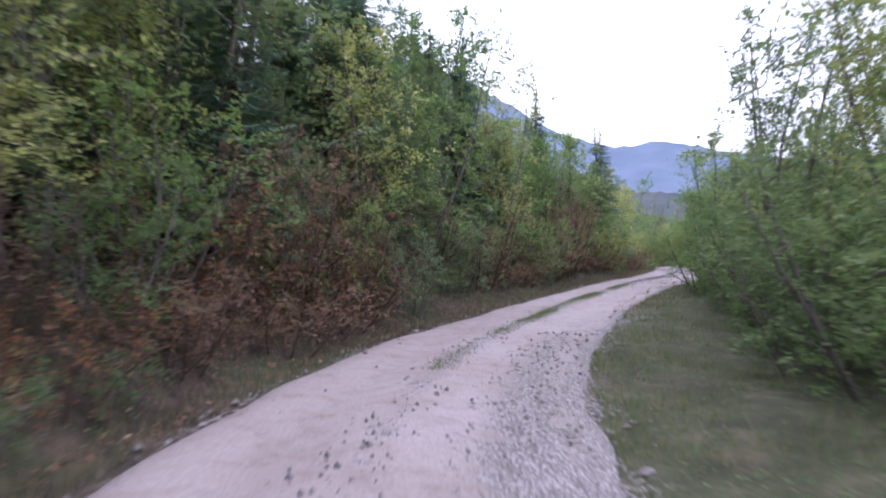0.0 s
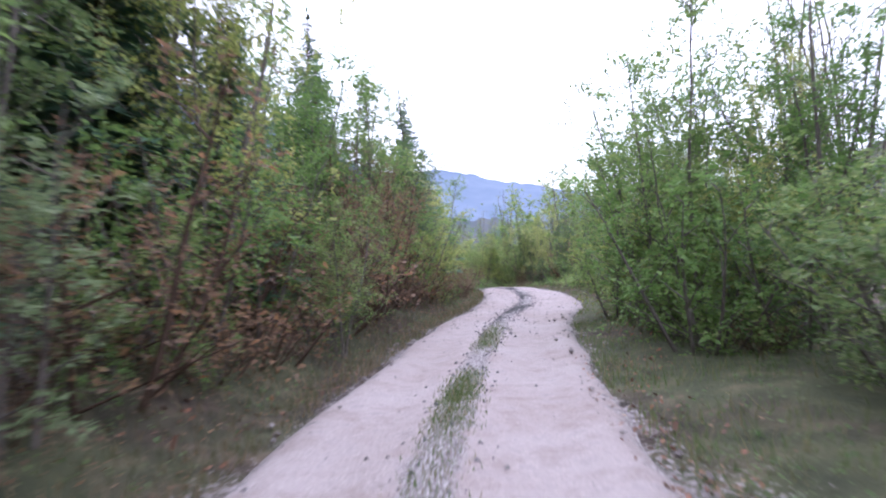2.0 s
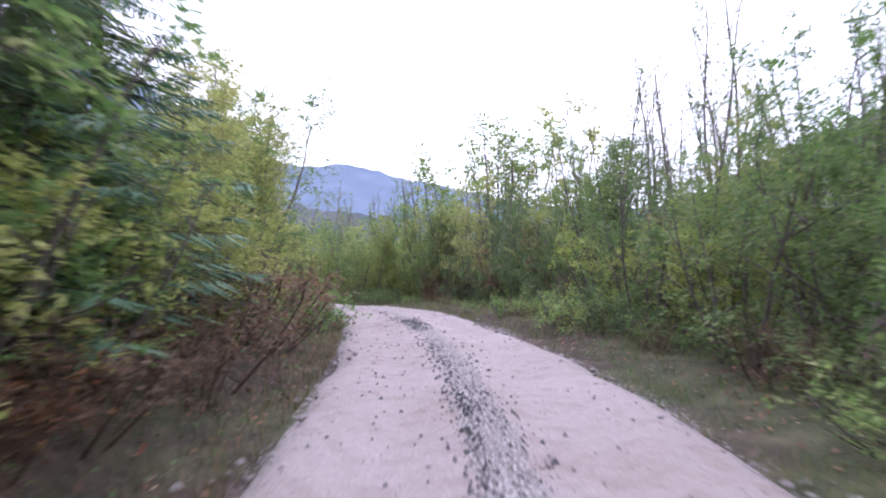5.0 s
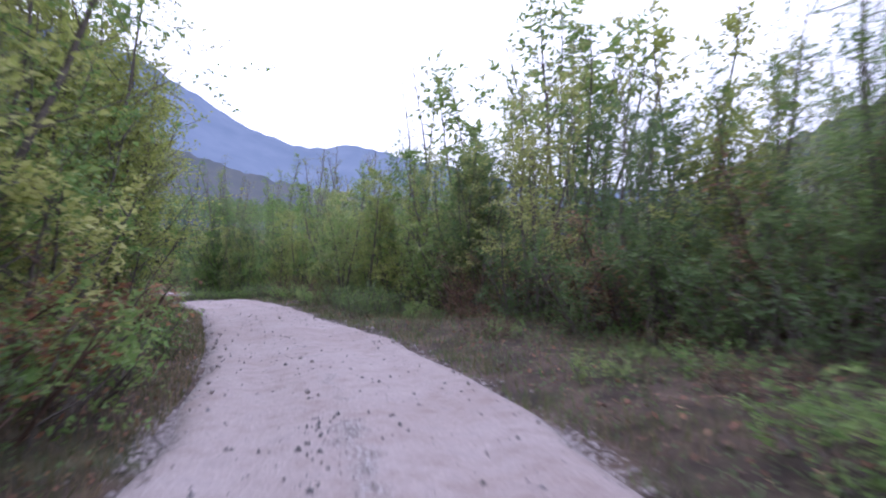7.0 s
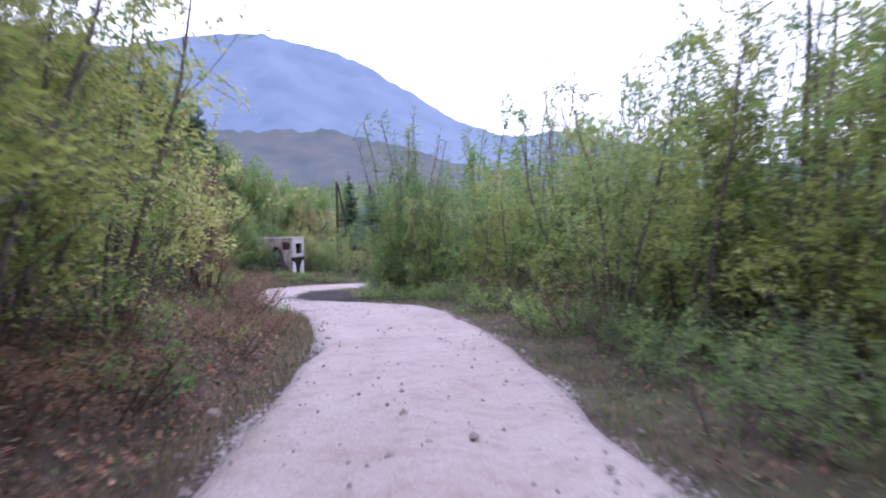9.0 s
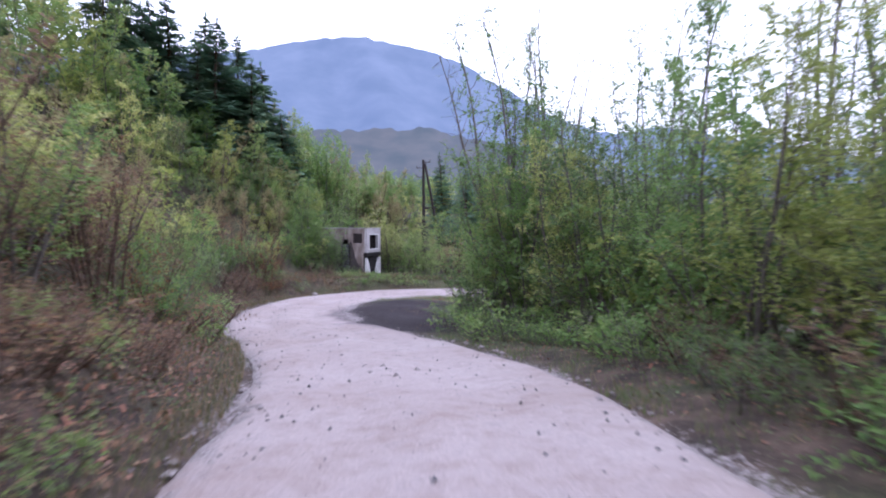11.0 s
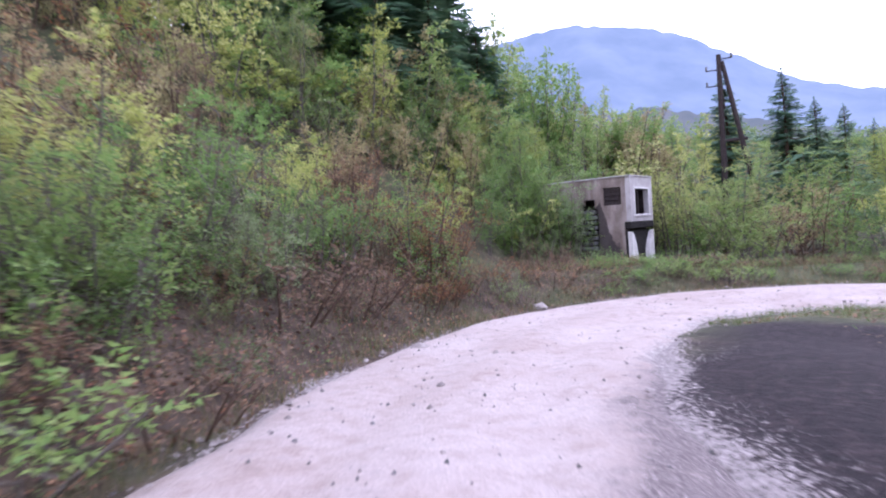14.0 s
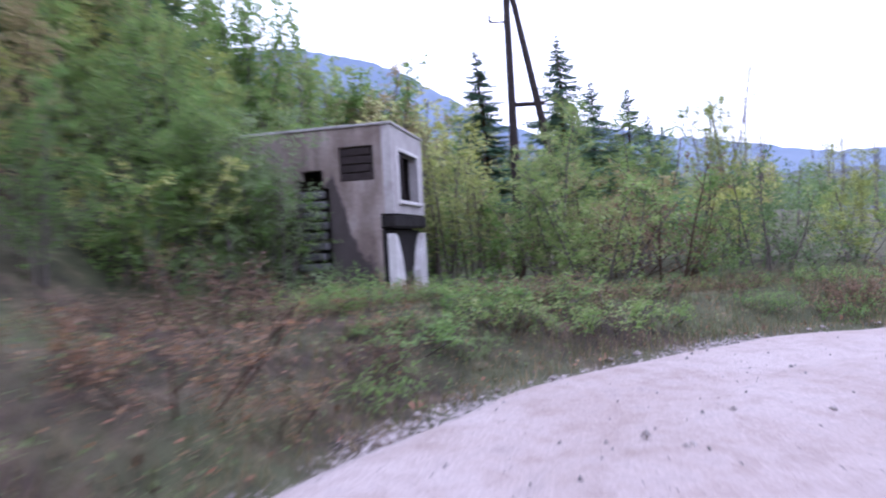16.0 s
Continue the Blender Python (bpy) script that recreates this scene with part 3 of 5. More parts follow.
plant_kind("low_b", "low_plant", *broadleaf(13, 0.7, 9, 3, 3, 11, 0.4, 0.045, **LOW), BARK_BROWN, LEAF_BROWN, "low withered brown bramble on the verge", "plant", "low plants", 0.7, "leaves")


# young growth of the same shrubs, for the low ones
YOUNG = dict(low=0.06, lean=0.6, spray=0.16, thick=0.008, fine=False)
for key, name, seed, bark, leaf, label, cat, grp in (
        ("shrub_a", "shrub", 41, BARK, LEAF_FRESH, "small bushy green shrub at the roadside", "shrub", "roadside shrubs"),
        ("shrub_b", "shrub", 42, BARK, LEAF_DARK, "small dark green shrub under the trees", "shrub", "roadside shrubs"),
        ("shrub_y", "shrub", 43, BARK, LEAF_YELLOW, "small shrub with pale yellowish leaves", "shrub", "roadside shrubs"),
        ("shrub_c", "dry_shrub", 44, BARK_BROWN, LEAF_BROWN, "small brown shrub with withered leaves", "dry shrub", "dry shrubs"),
        ("shrub_o", "dry_shrub", 45, BARK_BROWN, LEAF_ORANGE, "small shrub with rust red leaves", "dry shrub", "dry shrubs")):
    plant_kind("young_" + key, name, *broadleaf(seed, 1.2, 6, 4, 3, 18, 0.55, 0.046, **YOUNG), bark, leaf, label, cat, grp, 1.2)


def put(key, x, y, height, turn=0.0, wide=1.0):
    """One plant of a kind, standing on the ground."""
    if "young_" + key in KINDS and height < 1.55:
        key = "young_" + key
    proto, full, used = KINDS[key]
    s = height / full
    m = pose(x, y, at_land(x, y), 0, 0, turn)
    ob = proto if not used else copy_thing(proto, m)
    KINDS[key][2] = True
    ob.matrix_basis = m @ Matrix.Diagonal((s * wide, s * wide, s, 1))
    return ob


CLEAR = []      # circles that stay free of plants: x, y, radius


def row(seed, side, a0, a1, step, e0, e1, kinds, heights, spread=0.25, wide=(0.9, 1.2)):
    """Plants along one side of the road (-1 left, 1 right) between two arcs, at e0..e1 metres from its edge."""
    rng = random.Random(seed)
    a = a0
    while a < a1:
        s = a + rng.uniform(-0.5, 0.5) * step
        i = int(np.clip(np.searchsorted(ARC, s), 0, len(AX) - 1))
        e = AX[i, 3] + rng.uniform(e0, e1)
        x, y = AX[i, :2] + RIGHT[i] * side * e
        h = np.interp(s, [q[0] for q in heights], [q[1] for q in heights]) * (1 + spread * rng.uniform(-1, 1))
        key = rng.choice(kinds)
        _, off = near_road([x], [y])
        free = all(math.hypot(x - cx, y - cy) > r for cx, cy, r in CLEAR)
        if free and abs(off[0]) - AX[i, 3] > e0 * 0.7:
            put(key, x, y, h, rng.uniform(0, 360), rng.uniform(*wide))
        a += step * rng.uniform(0.8, 1.2)

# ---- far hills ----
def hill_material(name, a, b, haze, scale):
    """Wooded slopes; the haze of the air in front is painted on as a glow."""
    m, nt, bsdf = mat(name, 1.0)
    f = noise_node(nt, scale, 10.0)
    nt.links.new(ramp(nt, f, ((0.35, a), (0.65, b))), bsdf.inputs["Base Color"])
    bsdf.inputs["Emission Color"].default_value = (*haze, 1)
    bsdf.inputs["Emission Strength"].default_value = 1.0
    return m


def build_hill(name, label, profile, radius, depth, material, base=-60.0, seed=0.0, jag=0.004):
    """A ridge round the middle of the place: profile of bearings (to the right of ahead) and heights, in degrees."""
    b = np.arange(profile[0][0], profile[-1][0], 0.25)
    el = np.interp(b, [p[0] for p in profile], [p[1] for p in profile])
    k = np.exp(-np.arange(-6, 7) ** 2 / 8.0)
    el = np.convolve(np.pad(el, 6, "edge"), k / k.sum(), "valid")
    rows = 14
    verts = []
    for i, (a, h) in enumerate(zip(np.radians(b), el)):
        top = radius * math.tan(radians(h))
        for j in range(rows):
            f = j / (rows - 1)
            w = float(wave(b[i] * 1.0, f * 4.0, 2.2, seed)) * math.sin(math.pi * f)
            r = radius - depth * (1 - f) + 0.05 * depth * w
            z = base + (top - base) * f ** 1.15
            z += radius * jag * (float(wave(b[i], 0, 0.35, seed + 1)) + float(wave(b[i], 0, 0.9, seed))) * (j == rows - 1)
            verts.append((20 + r * math.sin(a), 60 + r * math.cos(a), z))
    ob = mesh_object(name, verts, grid_faces(len(b), rows), material, smooth=True)
    return tagged(ob, label, "mountain", kind="structure")


# third colour: bluish haze, glowing from the slope itself
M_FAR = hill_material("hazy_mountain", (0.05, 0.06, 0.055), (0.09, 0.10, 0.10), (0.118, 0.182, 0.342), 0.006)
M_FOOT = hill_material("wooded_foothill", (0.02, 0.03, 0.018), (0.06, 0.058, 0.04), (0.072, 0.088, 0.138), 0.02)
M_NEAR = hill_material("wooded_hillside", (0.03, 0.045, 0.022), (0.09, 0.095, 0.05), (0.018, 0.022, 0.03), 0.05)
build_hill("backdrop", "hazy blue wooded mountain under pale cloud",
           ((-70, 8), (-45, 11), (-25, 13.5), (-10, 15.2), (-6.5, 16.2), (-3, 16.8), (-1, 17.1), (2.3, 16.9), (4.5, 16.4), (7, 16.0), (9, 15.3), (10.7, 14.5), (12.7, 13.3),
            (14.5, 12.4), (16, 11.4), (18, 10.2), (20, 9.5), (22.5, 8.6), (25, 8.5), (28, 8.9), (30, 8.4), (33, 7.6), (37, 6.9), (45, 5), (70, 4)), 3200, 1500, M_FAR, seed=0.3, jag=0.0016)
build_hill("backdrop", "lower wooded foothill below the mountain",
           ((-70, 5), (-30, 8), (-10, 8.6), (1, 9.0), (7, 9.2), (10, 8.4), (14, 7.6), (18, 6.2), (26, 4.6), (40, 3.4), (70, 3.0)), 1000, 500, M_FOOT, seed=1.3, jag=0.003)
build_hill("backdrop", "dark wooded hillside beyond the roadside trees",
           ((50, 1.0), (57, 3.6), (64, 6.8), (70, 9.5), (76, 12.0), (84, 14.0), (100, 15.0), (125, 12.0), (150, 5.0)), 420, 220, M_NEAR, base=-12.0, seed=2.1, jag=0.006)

# ---- ruined concrete hut ----
def concrete_material():
    m, nt, bsdf = mat("weathered_concrete", 0.9)
    f1, f2 = noise_node(nt, 1.3), noise_node(nt, 14.0)
    col = ramp(nt, f1, ((0.3, (0.20, 0.158, 0.135)), (0.55, (0.33, 0.28, 0.25)), (0.75, (0.42, 0.38, 0.355))))
    col = mix(nt, 0.5, col, ramp(nt, f2, ((0.35, (0.62, 0.58, 0.55)), (0.6, (1, 1, 1)))), "MULTIPLY")
    tc = nt.nodes.new("ShaderNodeTexCoord")
    mp = nt.nodes.new("ShaderNodeMapping")
    mp.inputs["Scale"].default_value = (2.4, 2.4, 0.5)
    nt.links.new(tc.outputs["Object"], mp.inputs["Vector"])
    st = nt.nodes.new("ShaderNodeTexNoise")
    st.inputs["Scale"].default_value = 1.2
    nt.links.new(mp.outputs[0], st.inputs["Vector"])
    col = mix(nt, 0.6, col, ramp(nt, st.outputs["Fac"], ((0.38, (0.45, 0.4, 0.37)), (0.58, (1, 1, 1)))), "MULTIPLY")
    # damp dark stain over the foot of the wall
    sep = nt.nodes.new("ShaderNodeSeparateXYZ")
    nt.links.new(tc.outputs["Object"], sep.inputs[0])
    limit = math_node(nt, "SUBTRACT", 3.2, math_node(nt, "MULTIPLY", math_node(nt, "MINIMUM", sep.outputs[1], 1.25), 1.3))
    # soot running down beside the stacked slabs
    near = math_node(nt, "MULTIPLY", math_node(nt, "ABSOLUTE", math_node(nt, "SUBTRACT", sep.outputs[1], 1.2)), -3.2)
    limit = math_node(nt, "SUBTRACT", limit, math_node(nt, "MULTIPLY", math_node(nt, "MAXIMUM", math_node(nt, "ADD", near, 1.1), 0.0), 0.85))
    depth = math_node(nt, "SUBTRACT", math_node(nt, "MULTIPLY", sep.outputs[2], -1.0), limit)
    depth = math_node(nt, "ADD", depth, math_node(nt, "MULTIPLY", math_node(nt, "SUBTRACT", noise_node(nt, 2.6, 8.0), 0.5), 1.7))
    col = mix(nt, ramp(nt, depth, ((0.0, (0, 0, 0)), (0.2, (0.88, 0.88, 0.88)))), col, (0.045, 0.038, 0.037))
    nt.links.new(col, bsdf.inputs["Base Color"])
    bump(nt, bsdf, f2, 0.5, 0.015)
    return m


CONCRETE = concrete_material()
WHITEWASH = plain("flaking_whitewash", (0.30, 0.27, 0.26), (0.52, 0.50, 0.49), 2.0, 0.85, 0.008)
PILLAR = plain("white_limewash", (0.45, 0.43, 0.41), (0.72, 0.70, 0.69), 3.0, 0.85, 0.006)
ROOF = plain("pale_concrete_edge", (0.26, 0.25, 0.24), (0.46, 0.44, 0.43), 4.0, 0.9, 0.006)
BLACK = plain("near_black", (0.008, 0.007, 0.007), (0.03, 0.026, 0.025), 3.0, 0.95, 0.02)
# rubble stone; also the colour that puts shade on the hut's inner walls
RUBBLE_AND_DIM = plain("damp_stone_and_dim_inside", (0.03, 0.026, 0.026), (0.10, 0.085, 0.08), 3.0, 0.95, 0.03)
DARKWOOD = plain("weathered_dark_wood", (0.016, 0.012, 0.012), (0.05, 0.038, 0.035), 8.0, 0.85, 0.006)
SLAB = plain("grey_stone_slab", (0.06, 0.06, 0.06), (0.2, 0.195, 0.2), 5.0, 0.9, 0.01)
STONE = plain("pale_limestone", (0.17, 0.145, 0.135), (0.36, 0.325, 0.31), 5.0, 0.9, 0.02)


def bevelled_box(x0, x1, y0, y1, z0, z1, r=0.015):
    bm = bmesh.new()
    bmesh.ops.create_cube(bm, size=1.0)
    for v in bm.verts:
        v.co = Vector((x0 + (v.co.x + 0.5) * (x1 - x0), y0 + (v.co.y + 0.5) * (y1 - y0), z0 + (v.co.z + 0.5) * (z1 - z0)))
    if r:
        bmesh.ops.bevel(bm, geom=list(bm.edges), offset=r, segments=1, affect="EDGES")
    return bm


def join(*bms):
    out = bms[0]
    for b in bms[1:]:
        me = bpy.data.meshes.new("tmp")
        b.to_mesh(me)
        b.free()
        out.from_mesh(me)
        bpy.data.meshes.remove(me)
    return out


def solid(name, bm, material, parent=None, label=""):
    me = bpy.data.meshes.new(name)
    bm.to_mesh(me)
    bm.free()
    me.materials.append(material)
    ob = new(name, me)
    ob.parent = parent
    if label:
        tagged(ob, label)
    return ob


def wall_with_holes(along, a0, a1, z0, z1, t0, t1, holes):
    """One wall with rectangular holes through it; along: 'x' or 'y'; holes: (a, b, zlo, zhi)."""
    aa = sorted({a0, a1, *(h[0] for h in holes), *(h[1] for h in holes)})
    zz = sorted({z0, z1, *(h[2] for h in holes), *(h[3] for h in holes)})
    bm = bmesh.new()
    grid = {(i, j, k): bm.verts.new((a, t, z) if along == "x" else (t, a, z)) for i, a in enumerate(aa) for j, z in enumerate(zz) for k, t in enumerate((t0, t1))}

    def kept(i, j):
        if not (0 <= i < len(aa) - 1 and 0 <= j < len(zz) - 1):
            return False
        ca, cz = (aa[i] + aa[i + 1]) / 2, (zz[j] + zz[j + 1]) / 2
        return not any(h[0] < ca < h[1] and h[2] < cz < h[3] for h in holes)

    for i in range(len(aa) - 1):
        for j in range(len(zz) - 1):
            if kept(i, j):
                for k in (0, 1):
                    bm.faces.new([grid[p] for p in ((i, j, k), (i + 1, j, k), (i + 1, j + 1, k), (i, j + 1, k))])
                for di, dj, p, q in ((-1, 0, (i, j), (i, j + 1)), (1, 0, (i + 1, j), (i + 1, j + 1)), (0, -1, (i, j), (i + 1, j)), (0, 1, (i, j + 1), (i + 1, j + 1))):
                    if not kept(i + di, j + dj):
                        bm.faces.new([grid[(*p, 0)], grid[(*q, 0)], grid[(*q, 1)], grid[(*p, 1)]])
    bmesh.ops.delete(bm, geom=[v for v in bm.verts if not v.link_faces], context="VERTS")
    bmesh.ops.recalc_face_normals(bm, faces=list(bm.faces))
    return bm


def prism(outline, y0, y1):
    """An upright slab with the given outline in x and z."""
    bm = bmesh.new()
    front = [bm.verts.new((x, y0, z)) for x, z in outline]
    back = [bm.verts.new((x, y1, z)) for x, z in outline]
    bm.faces.new(front)
    bm.faces.new(back[::-1])
    for i in range(len(outline)):
        j = (i + 1) % len(outline)
        bm.faces.new((front[j], front[i], back[i], back[j]))
    bmesh.ops.recalc_face_normals(bm, faces=list(bm.faces))
    return bm


def build_hut():
    """Local x runs along the front, y back along the side wall, z down from the roof's edge at 0."""
    hut = new("concrete_hut")
    hut.matrix_world = pose(24.56, 106.97, -0.36, 0, 0, 64.8)
    tagged(hut, "small ruined grey concrete hut with empty windows", "hut")
    W, D, B = 2.37, 4.6, -3.75
    front_up = wall_with_holes("x", 0.0, W, -1.72, -0.04, 0.0, 0.18, ((0.42, 1.88, -1.46, -0.50),))
    solid("front_wall", front_up, WHITEWASH, hut, "whitewashed upper front wall with square window opening")
    # pillars with broken inner shoulders
    for outline in (((0.0, B), (0.50, B), (0.52, -2.95), (0.40, -2.55), (0.16, -2.16), (0.0, -2.10)),
                    ((W, B), (W, -2.10), (W - 0.14, -2.16), (W - 0.42, -2.50), (W - 0.60, -2.90), (W - 0.58, B))):
        solid("pillar", prism(outline, 0.0, 0.16), PILLAR, hut, "white flaking doorway pillar with broken top")
    solid("lintel", bevelled_box(0.012, W + 0.10, 0.0, 0.30, -2.0, -1.73, 0.04), BLACK, hut, "near-black lintel over the doorway")
    # added black sheet: the doorway's inner darkness as plain colour
    solid("dark_backing", bevelled_box(0.02, W - 0.02, 0.17, 0.26, B, -2.03, 0.0), BLACK, hut, "black sheet standing in for the darkness inside the doorway")
    side = wall_with_holes("y", 0.27, D, B, -0.04, 0.0, 0.2, ((0.36, 1.05, -1.06, -0.40), (1.28, 1.40, -2.75, -1.15), (1.40, 1.86, -2.75, -0.80), (1.86, 2.0, -2.75, -0.98)))
    solid("side_wall", side, CONCRETE, hut, "stained bare concrete side wall")
    solid("corner", bevelled_box(0.0, 0.2, 0.18, 0.27, -1.72, -0.04, 0.0), CONCRETE, hut)
    # far wall, back wall and floor: interior shade given by a dark colour
    solid("side_wall", bevelled_box(W - 0.2, W, 0.27, D, B, -0.04, 0.0), RUBBLE_AND_DIM, hut, "far wall coloured dark so that the inside looks dim")
    solid("back_wall", bevelled_box(0.2, W - 0.2, D - 0.2, D, B, -0.04, 0.0), RUBBLE_AND_DIM, hut)
    solid("floor_slab", bevelled_box(0.2, W - 0.2, 0.32, D - 0.2, -1.86, -1.72, 0.0), RUBBLE_AND_DIM, hut, "dark concrete floor between the two levels")
    solid("roof", bevelled_box(-0.035, W + 0.035, -0.035, D + 0.03, -0.04, 0.012, 0.01), ROOF, hut, "thin flat concrete roof slab with a pale edge")
    # front window: frame with sill
    fr = join(bevelled_box(0.34, 0.42, -0.03, 0.1, -1.46, -0.42), bevelled_box(1.88, 1.96, -0.03, 0.1, -1.46, -0.42), bevelled_box(0.42, 1.88, -0.03, 0.1, -0.50, -0.42))
    win = solid("window", fr, PILLAR, hut, "white window surround without glass")
    solid("sill", bevelled_box(0.32, 1.98, -0.07, 0.12, -1.54, -1.46), PILLAR, win)
    solid("mullion", bevelled_box(0.86, 0.92, 0.05, 0.10, -1.46, -0.50, 0.008), DARKWOOD, win, "dark wooden window bar")
    # boarded side window
    shut = solid("window", bevelled_box(0.08, 0.14, 0.36, 1.05, -1.06, -0.40, 0.0), DARKWOOD, hut, "side window closed with dark boards")
    for k, (tilt, short) in enumerate(((0.02, 0.0), (-0.015, 0.09), (0.01, 0.0), (-0.03, 0.05))):
        z = -1.05 + k * 0.16
        board = solid("board", bevelled_box(0.03, 0.07, 0.37 + short, 1.04, z, z + 0.14, 0.01), DARKWOOD, shut)
        board.data.transform(Matrix.Translation((0, 0.7, z)) @ Matrix.Rotation(tilt, 4, "X") @ Matrix.Translation((0, -0.7, -z)))
    # stacked slabs in the side opening
    for k in range(8):
        z = -2.75 + k * 0.2
        solid("slab", bevelled_box(-0.12 + 0.022 * (k % 3), 0.16, 1.36 + 0.04 * (k % 2), 1.95 - 0.05 * (k % 3), z, z + 0.14, 0.025), SLAB, hut)
    # low heap of damp rubble against the foot of the side wall
    rng = random.Random(5)
    for k in range(30):
        y = rng.uniform(0.5, 3.2)
        bm = bmesh.new()
        bmesh.ops.create_icosphere(bm, subdivisions=1, radius=rng.uniform(0.08, 0.17))
        c = Vector((-0.06 - 0.25 * rng.random(), y, rng.uniform(-3.7, -3.25)))
        for v in bm.verts:
            v.co = Vector((v.co.x * 0.9, v.co.y * 1.2, v.co.z * 0.7)) + c + rand_dir(rng) * 0.025
        solid("stone", bm, RUBBLE_AND_DIM, hut)
    return hut


build_hut()


def build_pole():
    pole = new("utility_pole")
    gx, gy = 29.09, 112.72
    gz = at_land(gx, gy)
    pole.location = (gx, gy, gz)
    tagged(pole, "dark wooden two-legged power pole with insulator arms", "utility pole")
    top = 5.0 - gz
    b = Build()
    b.tube([(0, 0, -0.4), (0.02, 0, top * 0.5), (0, 0, top)], (0.16, 0.13, 0.10), 10)
    part("leg", b, DARKWOOD, pole, smooth=True)
    b = Build()
    d = Vector((1.0, -0.25, 0))
    b.tube([d * 1.75 + Vector((0, 0, -0.3)), d * 0.95 + Vector((0, 0, top * 0.45)), d * 0.12 + Vector((0, 0, top - 0.3))], (0.14, 0.12, 0.09), 10)
    part("leg", b, DARKWOOD, pole, "leaning brace leg of dark wood", smooth=True)
    b = Build()
    zb = 1.19 - gz
    b.tube([d * -0.1 + Vector((0, 0, zb)), d * 0.98 + Vector((0, 0, zb + 0.02))], (0.07, 0.07), 6)
    part("crossbar", b, DARKWOOD, pole)
    for sgn, z in ((-1, top - 0.65), (1, top - 0.2), (-1, top - 1.35)):
        b = Build()
        b.tube([d * 0.0 + Vector((0, 0, z)), d * sgn * 0.52 + Vector((0, 0, z))], (0.03, 0.025), 5)
        arm = part("arm", b, DARKWOOD, pole)
        b = Build()
        p = d * sgn * 0.5 + Vector((0, 0, z))
        b.tube([p, p + Vector((0, 0, 0.05)), p + Vector((0, 0, 0.1)), p + Vector((0, 0, 0.18)), p + Vector((0, 0, 0.22))], (0.02, 0.055, 0.04, 0.055, 0.02), 8)
        part("insulator", b, SLAB, arm, "grey ceramic insulator", smooth=True)
    return pole


build_pole()

# ---- vegetation ----
CLEAR += [(24.2, 108.4, 2.9), (27.4, 104.0, 2.4), (23.8, 104.6, 1.9), (29.1, 112.7, 1.2), (22.1, 109.5, 2.7), (22.9, 105.4, 1.5), (26.2, 89.5, 4.4), (28.5, 94.0, 3.4)]
DARKS = ["tree_a", "tree_c", "tree_y", "tree_c"]
# left of the road, up to the small spruce
row(21, -1, 6, 25, 0.8, 0.7, 1.6, ["shrub_c", "low_b", "shrub_c", "shrub_b", "low_b"], ((6, 0.8), (25, 1.0)), 0.35)
row(67, -1, 25, 38, 0.85, 1.3, 2.0, ["shrub_c", "shrub_b", "low_b", "shrub_a"], ((25, 0.9), (38, 1.0)), 0.35)
row(58, -1, 38, 47, 0.8, 1.5, 2.2, ["shrub_c", "shrub_b", "shrub_o", "low_b"], ((38, 1.2), (47, 0.9)), 0.35)
row(61, -1, 47, 57, 0.8, 0.9, 1.7, ["shrub_y", "shrub_a", "shrub_c", "low_b"], ((47, 1.0), (57, 1.0)), 0.35)
row(34, -1, 7, 36, 1.1, 1.8, 2.9, ["shrub_b", "shrub_a", "shrub_c", "shrub_a", "shrub_c"], ((6, 2.2), (24, 2.6), (36, 2.4)), 0.3)
row(59, -1, 36, 46, 1.0, 1.8, 2.7, ["shrub_c", "shrub_b", "shrub_a", "shrub_o"], ((36, 2.4), (46, 2.2)), 0.3)
row(62, -1, 46, 60, 1.0, 1.8, 2.7, ["shrub_y", "shrub_a", "shrub_b"], ((46, 2.4), (60, 2.4)), 0.3)
row(22, -1, 8, 37, 1.9, 2.4, 3.8, DARKS + ["spruce_n"], ((8, 6.5), (25, 7.0), (38, 6.8), (48, 6.4), (54, 4.6)))
row(60, -1, 37, 54, 1.6, 2.6, 3.8, ["tree_a", "tree_a", "tree_y", "tree_c"], ((37, 6.6), (48, 6.0), (54, 4.4)), 0.15)
row(23, -1, 10, 54, 1.5, 4.0, 7.0, ["tree_c", "spruce_n", "tree_a", "spruce_n", "tree_c"], ((10, 9.5), (24, 10.0), (36, 10.0), (42, 8.0), (47, 8.0), (54, 5.0)), 0.15)
row(70, -1, 14, 40, 1.5, 6.5, 12, ["spruce_a", "spruce_b", "far_c"], ((14, 11.5), (28, 11.0), (40, 8.5)), 0.15)
row(24, -1, 14, 64, 6.0, 8, 15, ["spruce_a", "far_c", "spruce_b"], ((14, 10), (40, 9), (60, 7)), 0.2)
# left, up to the open slope
row(25, -1, 56, 92, 0.7, 1.0, 2.2, ["shrub_c", "low_b", "low_a", "low_b", "shrub_y"], ((56, 1.1), (66, 0.9), (70, 0.5), (92, 0.5)), 0.3)
row(57, -1, 57, 70, 0.7, 0.7, 1.5, ["shrub_b", "low_a", "shrub_b", "shrub_c"], ((57, 0.8), (70, 0.8)), 0.3)
row(56, -1, 64, 80, 1.4, 1.9, 2.8, ["shrub_y", "shrub_y", "shrub_a"], ((64, 2.6), (80, 2.4)), 0.25)
row(26, -1, 56, 80, 1.6, 2.1, 3.4, ["tree_y", "tree_a", "tree_y"], ((56, 4.0), (62, 5.6), (72, 6.4), (76, 5.8), (80, 4.2)), 0.15)
row(27, -1, 56, 84, 3.6, 4.6, 9, ["tree_y", "far_a", "far_y"], ((56, 6.0), (84, 5.5)))
